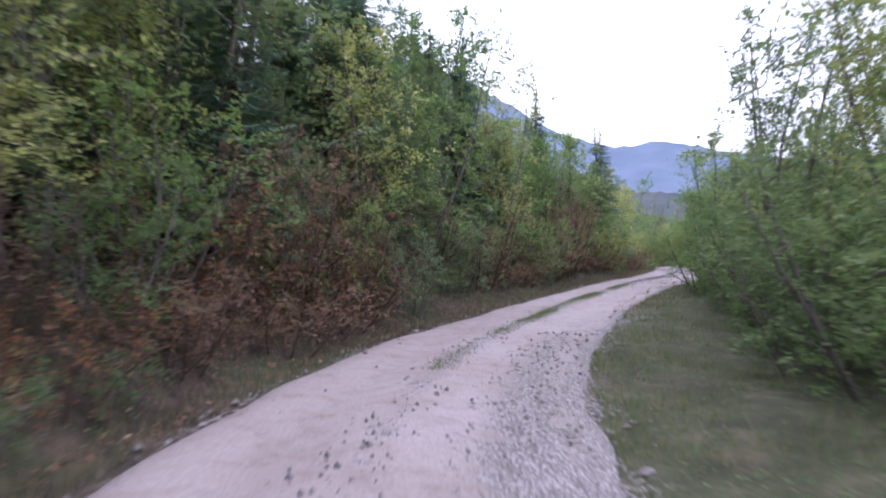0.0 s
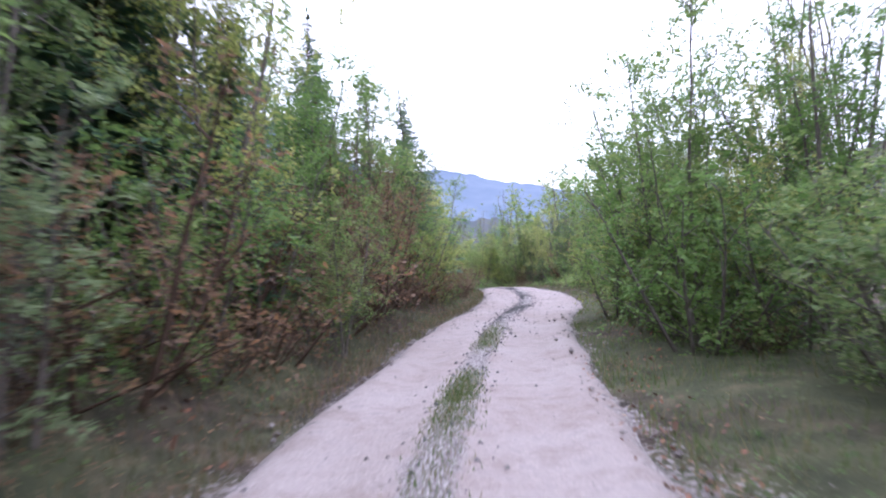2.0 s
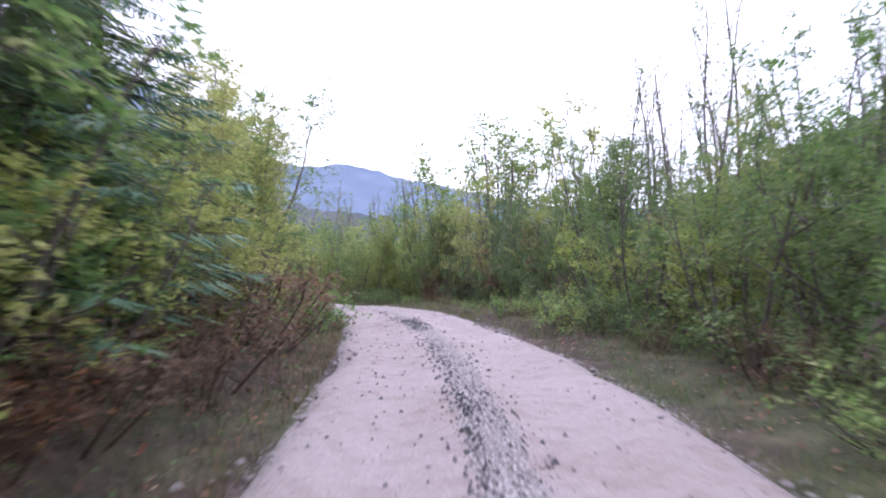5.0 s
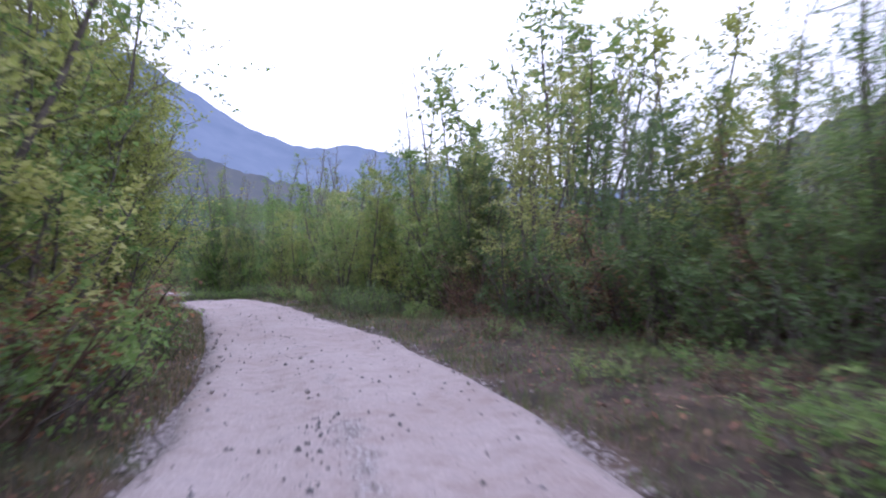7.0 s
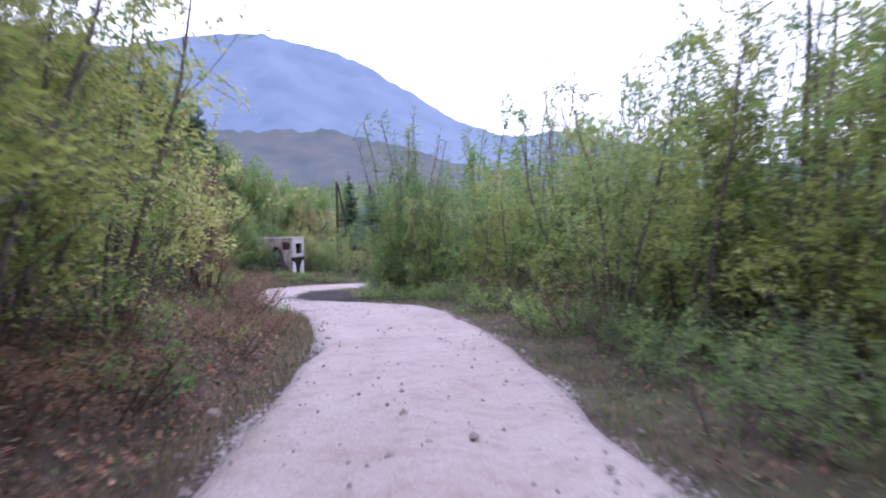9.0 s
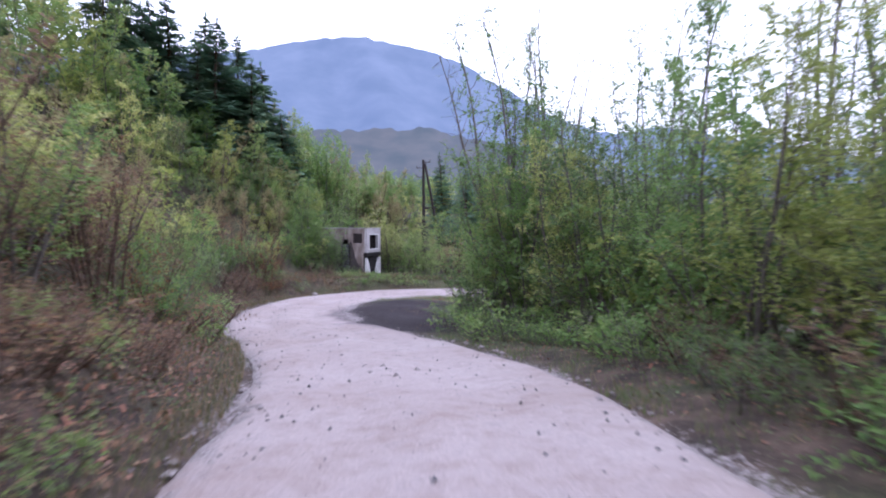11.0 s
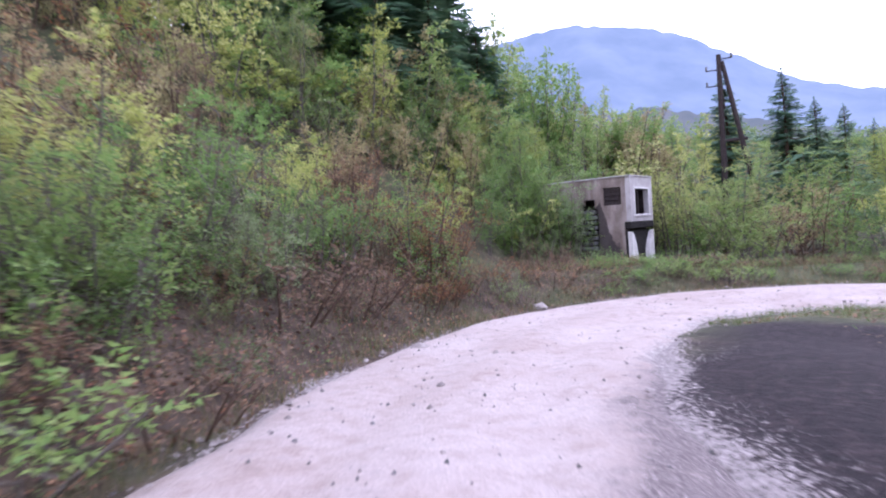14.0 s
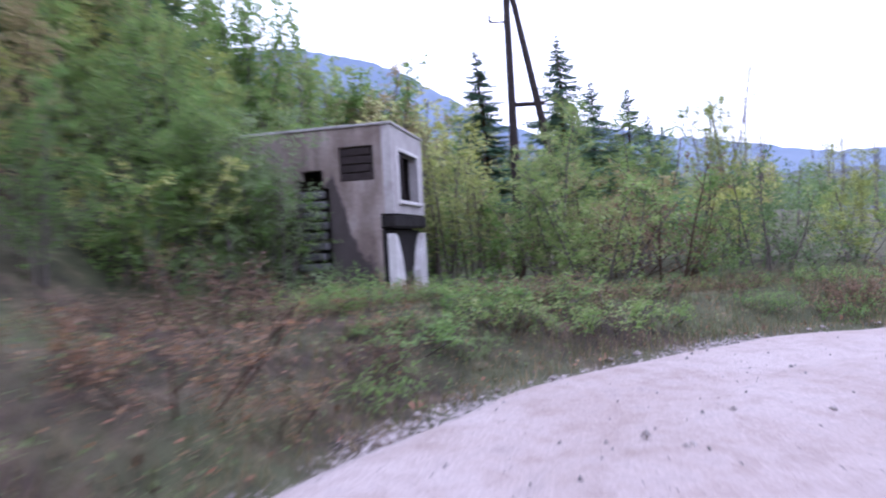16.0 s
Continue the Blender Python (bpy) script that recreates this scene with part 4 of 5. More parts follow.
# the shrubby slope before the hut
row(28, -1, 84, 99, 0.8, 0.7, 2.4, ["shrub_c", "low_b", "low_b", "low_a"], ((84, 0.45), (99, 0.55)), 0.35)
row(73, -1, 101, 117, 0.8, 1.9, 3.6, ["shrub_b", "shrub_b", "shrub_a", "tall_c"], ((101, 1.7), (117, 1.6)), 0.3)
row(69, -1, 99, 112, 0.5, 0.7, 2.6, ["shrub_c", "shrub_b", "low_b", "shrub_a", "low_a", "shrub_b"], ((99, 0.7), (104, 1.0), (112, 1.0)), 0.35)
row(74, -1, 97, 113, 0.9, 1.5, 3.4, ["shrub_p", "shrub_b", "shrub_a", "shrub_b", "bush_o"], ((97, 1.2), (113, 1.4)), 0.3)
row(72, -1, 112, 120, 0.5, 0.7, 2.4, ["shrub_c", "shrub_b", "low_b", "shrub_o", "low_b"], ((112, 0.9), (120, 0.5)), 0.35)
row(29, -1, 85, 119, 1.0, 2.2, 4.2, ["shrub_a", "tall_c", "shrub_y", "shrub_a", "shrub_c"], ((82, 2.5), (119, 2.2)), 0.3)
row(30, -1, 82, 118, 2.1, 4.2, 7.5, ["tree_a", "bud_a", "shrub_a", "tree_b", "tall_c"], ((82, 3.4), (118, 3.2)), 0.25)
row(39, -1, 82, 119, 0.8, 3.0, 6.5, ["bush_c", "bush_d", "bush_y", "bush_d", "bush_o"], ((82, 2.2), (119, 2.0)), 0.3)
row(40, -1, 82, 119, 0.7, 6.5, 11, ["bush_a", "bush_d", "bush_y", "bush_d", "bush_o"], ((82, 2.6), (119, 2.4)), 0.3)
row(50, -1, 80, 119, 0.8, 11, 18, ["bush_y", "bush_d", "bush_d", "bush_y"], ((82, 3.2), (119, 3.0)), 0.3)
row(31, -1, 82, 119, 1.6, 7.5, 13, ["far_a", "bud_a", "far_y", "far_y"], ((82, 5.0), (118, 4.6)), 0.25)
row(32, -1, 82, 119, 1.6, 13, 22, ["far_a", "bud_a", "far_y"], ((84, 5), (118, 4.6)), 0.2)
row(33, -1, 90, 119, 1.9, 20, 30, ["spruce_a", "spruce_b"], ((90, 10), (119, 9)), 0.2)
# right of the road
row(41, 1, 19, 34, 0.9, 2.6, 4.2, ["shrub_b", "shrub_a", "shrub_b"], ((19, 2.6), (36, 2.6)), 0.3)
row(42, 1, 17, 33, 1.9, 4.0, 7.0, ["tree_c", "tree_a", "tree_y"], ((17, 7.2), (21, 6.0), (26, 5.6), (33, 4.8)), 0.2)
row(35, 1, 16, 40, 4.2, 7.5, 14.0, ["far_c", "far_a", "far_y"], ((17, 6), (40, 6)), 0.2)
row(43, 1, 36, 62, 0.7, 1.4, 2.6, ["shrub_b", "shrub_b", "low_a", "shrub_c"], ((36, 0.8), (62, 0.8)), 0.35)
row(36, 1, 38, 59, 0.95, 2.3, 3.8, ["shrub_a", "shrub_y", "shrub_b"], ((36, 2.6), (52, 2.8), (64, 2.3)), 0.3)
row(44, 1, 38, 59, 1.8, 3.2, 4.8, ["tree_a", "tree_b", "tree_y", "tree_a"], ((38, 4.6), (52, 4.6), (59, 4.0)), 0.2)
row(71, 1, 59, 76, 0.9, 3.1, 4.4, ["shrub_b", "shrub_b", "shrub_c"], ((59, 1.7), (76, 1.8)), 0.3)
row(64, 1, 59, 74, 1.7, 3.3, 5.4, ["tree_a", "tree_c", "tree_y", "tree_c"], ((59, 4.4), (74, 5.0)), 0.2)
row(65, 1, 58, 75, 0.9, 4.0, 6.0, ["shrub_b", "shrub_c", "shrub_b"], ((58, 2.2), (75, 2.2)), 0.3)
row(66, 1, 59, 75, 0.7, 1.2, 4.0, ["low_b", "low_a", "low_a", "shrub_c"], ((59, 0.4), (75, 0.4)), 0.3)
row(45, 1, 38, 70, 1.1, 4.2, 9.0, ["thin_a", "thin_b", "thin_c", "thin_b"], ((38, 7.2), (56, 7.8), (62, 6.6), (70, 5.4)), 0.2)
row(37, 1, 38, 72, 5.0, 10, 18.0, ["far_a", "far_y", "far_c"], ((38, 6.4), (72, 6)), 0.2)
row(46, 1, 75, 99, 0.6, 0.9, 2.2, ["shrub_b", "shrub_b", "low_a", "shrub_c", "shrub_a"], ((64, 1.0), (80, 0.9), (99, 0.8)), 0.35)
row(38, 1, 74, 100, 0.8, 2.9, 4.4, ["shrub_a", "shrub_a", "shrub_b", "shrub_y"], ((74, 2.5), (100, 3.0)), 0.3)
row(47, 1, 73, 101, 1.6, 2.6, 4.4, ["tree_a", "tree_c", "tree_y"], ((73, 4.3), (84, 4.6), (100, 5.5)), 0.2)
row(48, 1, 62, 102, 1.4, 4.2, 8.0, ["thin_a", "thin_c", "thin_a", "thin_a", "thin_b"], ((62, 6.2), (68, 5.2), (80, 5.4), (90, 8.6), (102, 8.8)), 0.15)
row(49, 1, 62, 100, 2.2, 8, 18, ["far_a", "thin_c", "thin_a", "far_a"], ((62, 7.5), (68, 6.2), (80, 6.8), (90, 9.0), (100, 8.5)), 0.2)
# beyond the bend
row(51, -1, 122.5, 148, 0.8, 4.4, 6.4, ["shrub_a", "shrub_c", "bush_a", "shrub_b", "bush_y"], ((119, 2.2), (125, 2.7), (129, 1.9), (132, 1.1), (146, 0.9)), 0.35)
row(52, -1, 123, 144, 1.4, 6.0, 9.5, ["tree_a", "tree_b", "tree_y"], ((122, 4.9), (126, 5.2), (129, 4.2), (133, 2.2), (150, 1.5)), 0.2)
row(53, -1, 119, 152, 1.7, 10.0, 17.0, ["far_a", "far_a", "far_y"], ((119, 4.0), (127, 3.4), (131, 2.0), (150, 1.5)), 0.2)
row(54, -1, 119, 152, 2.6, 17.0, 30.0, ["far_a", "far_y", "far_c"], ((119, 4.6), (132, 4.0), (136, 2.0), (150, 1.8)), 0.2)
row(55, -1, 119, 136, 0.3, 0.6, 3.6, ["low_a", "low_b", "low_b"], ((119, 0.38), (146, 0.4)), 0.3)


def plants(wide, *entries):
    """Single plants: kind, x, y, height."""
    for key, x, y, h in entries:
        put(key, x, y, h, (x * 37 + y * 11) % 360, wide)


# conifers on the slope
plants(1.5,
       ("spruce_a", 17.9, 116.0, 8.4), ("spruce_b", 15.8, 113.8, 12.4), ("spruce_a", 13.2, 113.2, 13.6), ("spruce_b", 10.6, 112.4, 12.6), ("spruce_a", 8.0, 110.8, 11.2),
       ("spruce_b", 16.9, 116.5, 12.2), ("spruce_a", 11.8, 115.5, 13.6), ("spruce_a", 14.6, 116.0, 13.6), ("spruce_b", 9.3, 113.5, 11.8),
       ("spruce_b", 14.5, 114.2, 10.4), ("spruce_a", 12.0, 112.6, 10.6), ("spruce_b", 9.4, 111.4, 10.8),
       ("spruce_a", 7.0, 109.4, 10.4))
plants(1.2,
       ("bud_a", 16.8, 111.4, 6.4), ("far_a", 15.0, 110.8, 6.4), ("far_a", 12.8, 109.8, 6.2), ("bud_a", 18.4, 112.6, 5.8), ("far_a", 10.6, 108.6, 6.2), ("bud_a", 13.8, 111.8, 6.6),
       ("far_a", 17.6, 113.4, 6.2), ("bud_a", 8.6, 107.2, 6.0), ("far_y", 6.0, 108.4, 8.6), ("far_a", 4.0, 106.4, 9.0), ("far_y", 5.0, 104.6, 8.4),
       ("far_a", 3.0, 108.6, 9.4), ("far_a", 7.4, 104.8, 7.6), ("bud_a", 2.4, 104.6, 8.4), ("far_y", 8.4, 102.2, 6.6), ("far_a", 9.6, 104.4, 6.4), ("far_a", 6.6, 101.4, 7.4))
# conifers past the hut
plants(1.3,
       ("spruce_a", 33.8, 119.3, 8.7), ("spruce_a", 35.4, 119.9, 6.9), ("spruce_b", 34.6, 120.6, 7.4), ("spruce_a", 36.1, 118.2, 6.2), ("spruce_a", 38.2, 120.4, 5.4), ("spruce_a", 39.6, 121.4, 5.0),
       ("spruce_b", 32.5, 126.0, 8.8))
# along the first stretch
plants(1.1,
       ("spruce_n", 9.9, 36.6, 7.9), ("spruce_b", -0.7, 25.0, 8.3), ("spruce_n", -1.9, 25.4, 8.4), ("spruce_b", 1.4, 28.2, 6.3), ("spruce_n", -4.6, 24.4, 8.8), ("tree_a", 8.5, 21.8, 5.6), ("tree_a", 7.7, 21.1, 3.6), ("tree_b", 8.1, 22.6, 5.0), ("tree_b", 9.2, 20.4, 6.2),
       ("shrub_a", 6.7, 20.2, 2.8), ("shrub_b", 7.7, 19.4, 2.6), ("shrub_a", 8.6, 22.6, 2.6), ("shrub_o", -6.5, 10.6, 2.3), ("shrub_o", -5.3, 12.8, 2.0),
       ("shrub_o", -6.9, 7.4, 1.2), ("shrub_o", -4.6, 14.4, 2.2), ("shrub_o", 16.6, 45.6, 1.5), ("shrub_o", 9.7, 34.0, 1.0), ("tree_c", 3.7, 12.7, 6.6), ("tree_c", 5.4, 13.2, 6.2),
       ("shrub_p", -1.3, 19.7, 2.6), ("tree_a", 2.6, 23.7, 2.7), ("shrub_p", -3.2, 15.3, 1.9), ("tree_a", 9.5, 24.0, 5.8), ("tree_b", 10.3, 25.4, 5.4), ("shrub_a", 9.7, 25.0, 2.2),
       ("tall_c", 5.0, 28.4, 3.6), ("tall_c", 4.4, 27.4, 3.2), ("tall_c", 5.9, 29.8, 3.4), ("tall_c", 4.2, 29.4, 4.2), ("tall_c", -5.7, 12.0, 3.2), ("tall_c", -5.3, 14.2, 3.4), ("tall_c", -4.6, 15.6, 3.0), ("shrub_b", 3.1, 11.9, 2.0), ("shrub_b", 4.6, 14.0, 2.4))
plants(1.15, ("spruce_n", 11.0, 39.1, 8.2))
# along the middle stretch
plants(1.1,
       ("tree_a", 27.4, 61.2, 4.8), ("tree_y", 27.4, 59.2, 4.8), ("tree_b", 28.6, 63.4, 5.0), ("tree_y", 19.0, 57.6, 5.0), ("tree_y", 18.9, 60.2, 4.6),
       ("tree_y", 18.3, 58.8, 6.3), ("tree_y", 19.3, 56.2, 5.8), ("tree_y", 17.9, 56.5, 6.8), ("tree_y", 17.6, 60.5, 6.2), ("tree_y", 17.2, 54.2, 7.0), ("tree_y", 16.4, 52.4, 7.0), ("tree_y", 18.5, 54.4, 6.0),
       ("shrub_y", 18.9, 59.0, 2.6), ("shrub_y", 18.6, 61.6, 2.2), ("shrub_y", 18.7, 56.4, 2.6),
       ("far_a", 32.6, 54.3, 10.5), ("thin_b", 31.8, 54.9, 10.6), ("thin_b", 33.5, 53.4, 10.0), ("far_a", 30.8, 57.4, 8.9), ("far_y", 35.2, 51.6, 9.6), ("thin_c", 29.0, 58.8, 8.2), ("far_a", 34.2, 56.6, 9.6))
# inside the bend
plants(1.1,
       ("shrub_o", 18.8, 98.2, 2.2), ("shrub_o", 19.3, 98.6, 1.6), ("shrub_o", 19.6, 97.2, 0.9), ("tree_a", 28.9, 84.6, 4.2), ("tree_b", 29.4, 81.6, 5.6),
       ("tree_a", 28.4, 83.2, 5.2), ("tree_y", 29.8, 79.8, 4.6), ("tree_a", 28.8, 81.0, 4.6), ("shrub_a", 27.6, 84.0, 2.0), ("shrub_a", 27.7, 82.7, 2.2),
       ("shrub_b", 27.3, 81.6, 2.0), ("low_a", 27.0, 84.9, 0.6), ("thin_a", 28.4, 83.4, 9.4), ("thin_c", 29.3, 85.2, 9.6), ("thin_a", 28.8, 81.4, 9.0), ("thin_b", 29.7, 82.8, 9.6), ("thin_a", 30.2, 84.6, 9.2), ("shrub_b", 28.6, 84.2, 2.4))
# thicket on the open slope
plants(1.4,
       ("bush_a", 12.8, 104.8, 3.2), ("bush_y", 12.5, 102.8, 3.0), ("far_a", 11.6, 110.2, 4.2), ("bush_a", 7.0, 103.5, 3.4), ("far_y", 9.5, 100.8, 4.0),
       ("shrub_o", 15.6, 101.6, 1.8), ("bush_a", 11.2, 103.8, 3.0), ("far_a", 8.3, 105.6, 4.4), ("bush_c", 13.6, 106.4, 2.6), ("shrub_b", 15.6, 106.0, 2.4), ("shrub_b", 14.2, 103.4, 2.4))
# saplings round the hut
plants(1.1,
       ("tree_a", 21.0, 107.9, 3.8), ("tree_a", 22.1, 107.25, 3.3), ("tree_b", 21.5, 106.9, 3.1), ("tree_a", 20.7, 106.6, 3.4), ("tree_b", 20.5, 108.6, 4.3),
       ("tree_y", 26.3, 112.2, 3.9), ("tree_a", 19.6, 104.2, 3.0), ("bud_a", 18.6, 106.4, 4.2), ("bud_a", 17.2, 103.6, 3.8), ("tree_y", 20.6, 111.6, 4.1),
       ("tree_a", 17.0, 110.6, 4.5), ("bud_a", 15.0, 106.6, 4.3), ("tree_a", 20.0, 115.0, 4.7), ("tree_a", 19.0, 109.4, 4.1), ("tree_c", 13.0, 104.0, 4.5),
       ("thin_b", 43.0, 119.7, 8.3), ("thin_c", 41.6, 120.6, 7.2), ("thin_b", 48.4, 120.5, 6.4), ("thin_c", 50.0, 119.6, 6.2), ("tree_a", 20.8, 106.9, 3.5),
       ("tree_a", 30.2, 114.4, 3.2), ("tree_a", 33.2, 113.0, 3.2), ("tree_y", 29.0, 116.4, 3.2), ("tree_a", 20.9, 112.2, 4.5), ("tree_a", 20.0, 112.6, 5.0),
       ("tree_y", 18.5, 111.0, 5.0), ("tree_a", 22.4, 113.4, 4.1), ("tree_a", 19.3, 114.2, 5.4), ("tree_y", 17.5, 113.0, 5.4), ("tree_a", 16.4, 108.6, 4.7),
       ("tree_a", 15.4, 110.2, 5.4), ("shrub_b", 21.3, 105.4, 1.6),
       ("open_y", 25.5, 111.3, 5.0), ("open_y", 27.0, 110.2, 3.7), ("open_y", 26.4, 110.9, 4.4))
plants(0.8,
       ("shrub_p", 22.35, 107.1, 3.1), ("shrub_p", 21.9, 107.3, 3.3), ("shrub_a", 23.8, 106.0, 0.8), ("shrub_b", 23.1, 105.7, 0.9), ("shrub_a", 24.6, 105.7, 0.6))
# bushes round the hut
plants(1.1,
       ("bush_a", 22.8, 112.0, 3.0), ("bush_y", 25.2, 115.6, 3.2), ("bush_a", 27.8, 117.0, 3.2), ("low_a", 23.6, 103.9, 0.5), ("low_a", 23.1, 103.6, 0.35),
       ("shrub_c", 21.6, 104.2, 1.3), ("shrub_a", 21.9, 107.1, 2.2), ("bush_a", 27.5, 109.5, 2.6), ("bush_d", 28.2, 111.2, 2.8), ("bush_a", 26.6, 111.6, 2.6),
       ("bush_d", 30.6, 110.0, 3.0), ("bush_d", 31.6, 112.0, 3.2), ("bush_a", 26.4, 113.8, 3.0), ("bush_a", 32.4, 109.2, 2.8), ("bush_y", 34.4, 110.4, 3.0),
       ("shrub_y", 20.5, 106.7, 2.5), ("bush_a", 20.2, 106.0, 2.4), ("low_a", 25.4, 103.8, 0.35), ("low_b", 26.6, 104.6, 0.4))
# belt of young trees behind the hut and the pole
belt = random.Random(77)
for k in range(64):
    x = 13.0 + 36.0 * belt.random()
    y = 130.0 - 0.2 * (x - 30) + belt.uniform(-4, 5)
    top = np.interp(x, (14, 24, 30, 36, 42, 50), (7.8, 6.2, 5.6, 3.2, 1.7, 1.0)) + belt.uniform(-1.3, 0.2)
    put(belt.choice(("far_a", "far_y", "bud_a", "bud_a")), x, y, max(1.6, top - at_land(x, y)), belt.uniform(0, 360), belt.uniform(1.0, 1.4))
for k in range(34):
    x = 13.0 + 16.0 * belt.random()
    y = 120.5 + belt.uniform(-3, 4)
    top = np.interp(x, (14, 18, 22, 26, 30), (8.5, 7.0, 5.2, 3.9, 2.8)) + belt.uniform(-1.0, 0.2)
    put(belt.choice(("far_a", "far_y", "bud_a", "bud_a")), x, y, max(1.6, top - at_land(x, y)), belt.uniform(0, 360), belt.uniform(1.0, 1.4))
# taller trees on the brow behind the hut
for x, y, top in ((14.0, 118.0, 11.5), (15.5, 119.3, 11.0), (17.0, 120.0, 10.2), (16.0, 123.0, 10.6), (18.0, 125.5, 9.9), (20.0, 126.5, 9.1), (22.0, 128.0, 8.4), (24.2, 129.0, 7.7), (18.2, 117.5, 9.6),
                  (19.4, 118.6, 8.9), (20.3, 120.8, 8.7), (21.1, 119.4, 7.7), (22.1, 119.8, 6.7), (23.2, 121.4, 6.0)):
    put(belt.choice(("far_a", "bud_a", "bud_a")), x, y, top - at_land(x, y), belt.uniform(0, 360), 0.9)
# low tangle on the mound below the hut
for k in range(80):
    x, y = 22.6 + 10.0 * belt.random(), belt.uniform(102.2, 106.0)
    if abs(near_road([x], [y])[1][0]) > 2.9:
        put(belt.choice(("low_b", "low_a", "low_a", "shrub_b", "shrub_c")), x, y, belt.uniform(0.25, 0.5), belt.uniform(0, 360), belt.uniform(1.2, 1.9))
row(63, 1, 58, 78, 0.9, 6.0, 10.0, ["bush_a", "shrub_b", "bush_a"], ((58, 2.8), (78, 2.8)), 0.2)
row(68, 1, 78, 102, 0.6, 4.6, 9.0, ["bush_a", "bush_a", "bush_y"], ((78, 3.4), (102, 3.6)), 0.2)


# ---- loose stones ----
def rock_mesh(seed, sx, sy, sz):
    rng = random.Random(seed)
    bm = bmesh.new()
    bmesh.ops.create_icosphere(bm, subdivisions=2, radius=0.5)
    for v in bm.verts:
        n = noise.noise(v.co * 2.3 + Vector((seed, 0, 0)))
        c = v.co * (1 + 0.5 * n)
        v.co = Vector((c.x * sx, c.y * sy, max(c.z, -0.35) * sz))
    return bm


for k, (x, y, s) in enumerate(((21.6, 98.5, 0.29), (20.0, 92.9, 0.28), (21.1, 58.35, 0.13), (21.35, 97.2, 0.14))):
    ob = solid("rock", rock_mesh(k + 3, s * 1.2, s, s * 0.8), STONE)
    ob.location = (x, y, at_land(x, y) + 0.2 * s)
    tagged(ob, "pale limestone rock at the edge of the track", "rock", "roadside rocks")


def build_gravel():
    """Loose stones along both shoulders and in the middle strip."""
    rng = np.random.default_rng(4)
    n = 5200
    i = rng.integers(40, len(AX) - 130, n)
    which = rng.random(n)
    washed = rng.random(n) < 0.25            # the washed-out outer side of the first bend
    i = np.where(washed, rng.integers(50, 102, n), i)
    w = AX[i, 3]
    d = np.where(which < 0.4, -w + rng.normal(0.02, 0.17, n), np.where(which < 0.8, w + rng.normal(0.02, 0.2, n), rng.normal(-0.05, 0.16, n)))
    d = np.where(washed, w * rng.uniform(0.3, 1.05, n), d)
    x = AX[i, 0] + RIGHT[i, 0] * d + rng.normal(0, 0.05, n)
    y = AX[i, 1] + RIGHT[i, 1] * d + rng.normal(0, 0.09, n)
    s = (0.012 + 0.045 * rng.random(n) ** 4) * np.where(washed, 0.65, 1.0)
    stay = (np.hypot((x - 26.5) / 4.2, (y - 87.0) / 7.9) > 1.1) | (rng.random(n) < 0.25)
    i, w, d, x, y, s = i[stay], w[stay], d[stay], x[stay], y[stay], s[stay]
    n = len(x)
    z = np.where(np.abs(d) < w - 0.1, AX[i, 2] + 0.0, np.maximum(land(x, y), AX[i, 2] - 0.1))
    base = np.array([(1, 0, 0), (-1, 0, 0), (0, 1, 0), (0, -1, 0), (0, 0, 1), (0, 0, -1)], float)
    tri = np.array([(0, 2, 4), (2, 1, 4), (1, 3, 4), (3, 0, 4), (2, 0, 5), (1, 2, 5), (3, 1, 5), (0, 3, 5)])
    v = base[None] * (s[:, None, None] * (0.6 + 0.8 * rng.random((n, 6, 1))))
    a = rng.random(n) * 6.28
    c, q = np.cos(a)[:, None], np.sin(a)[:, None]
    vx, vy = v[..., 0] * c - v[..., 1] * q, v[..., 0] * q + v[..., 1] * c
    v = np.stack([vx + x[:, None], vy + y[:, None], v[..., 2] * 0.7 + (z + 0.3 * s)[:, None]], -1).reshape(-1, 3)
    f = (tri[None] + 6 * np.arange(n)[:, None, None]).reshape(-1, 3)
    ob = mesh_object("gravel_stones", v, f.tolist(), STONE)
    return tagged(ob, "loose pale stones along the track", "gravel", kind="stuff")


build_gravel()


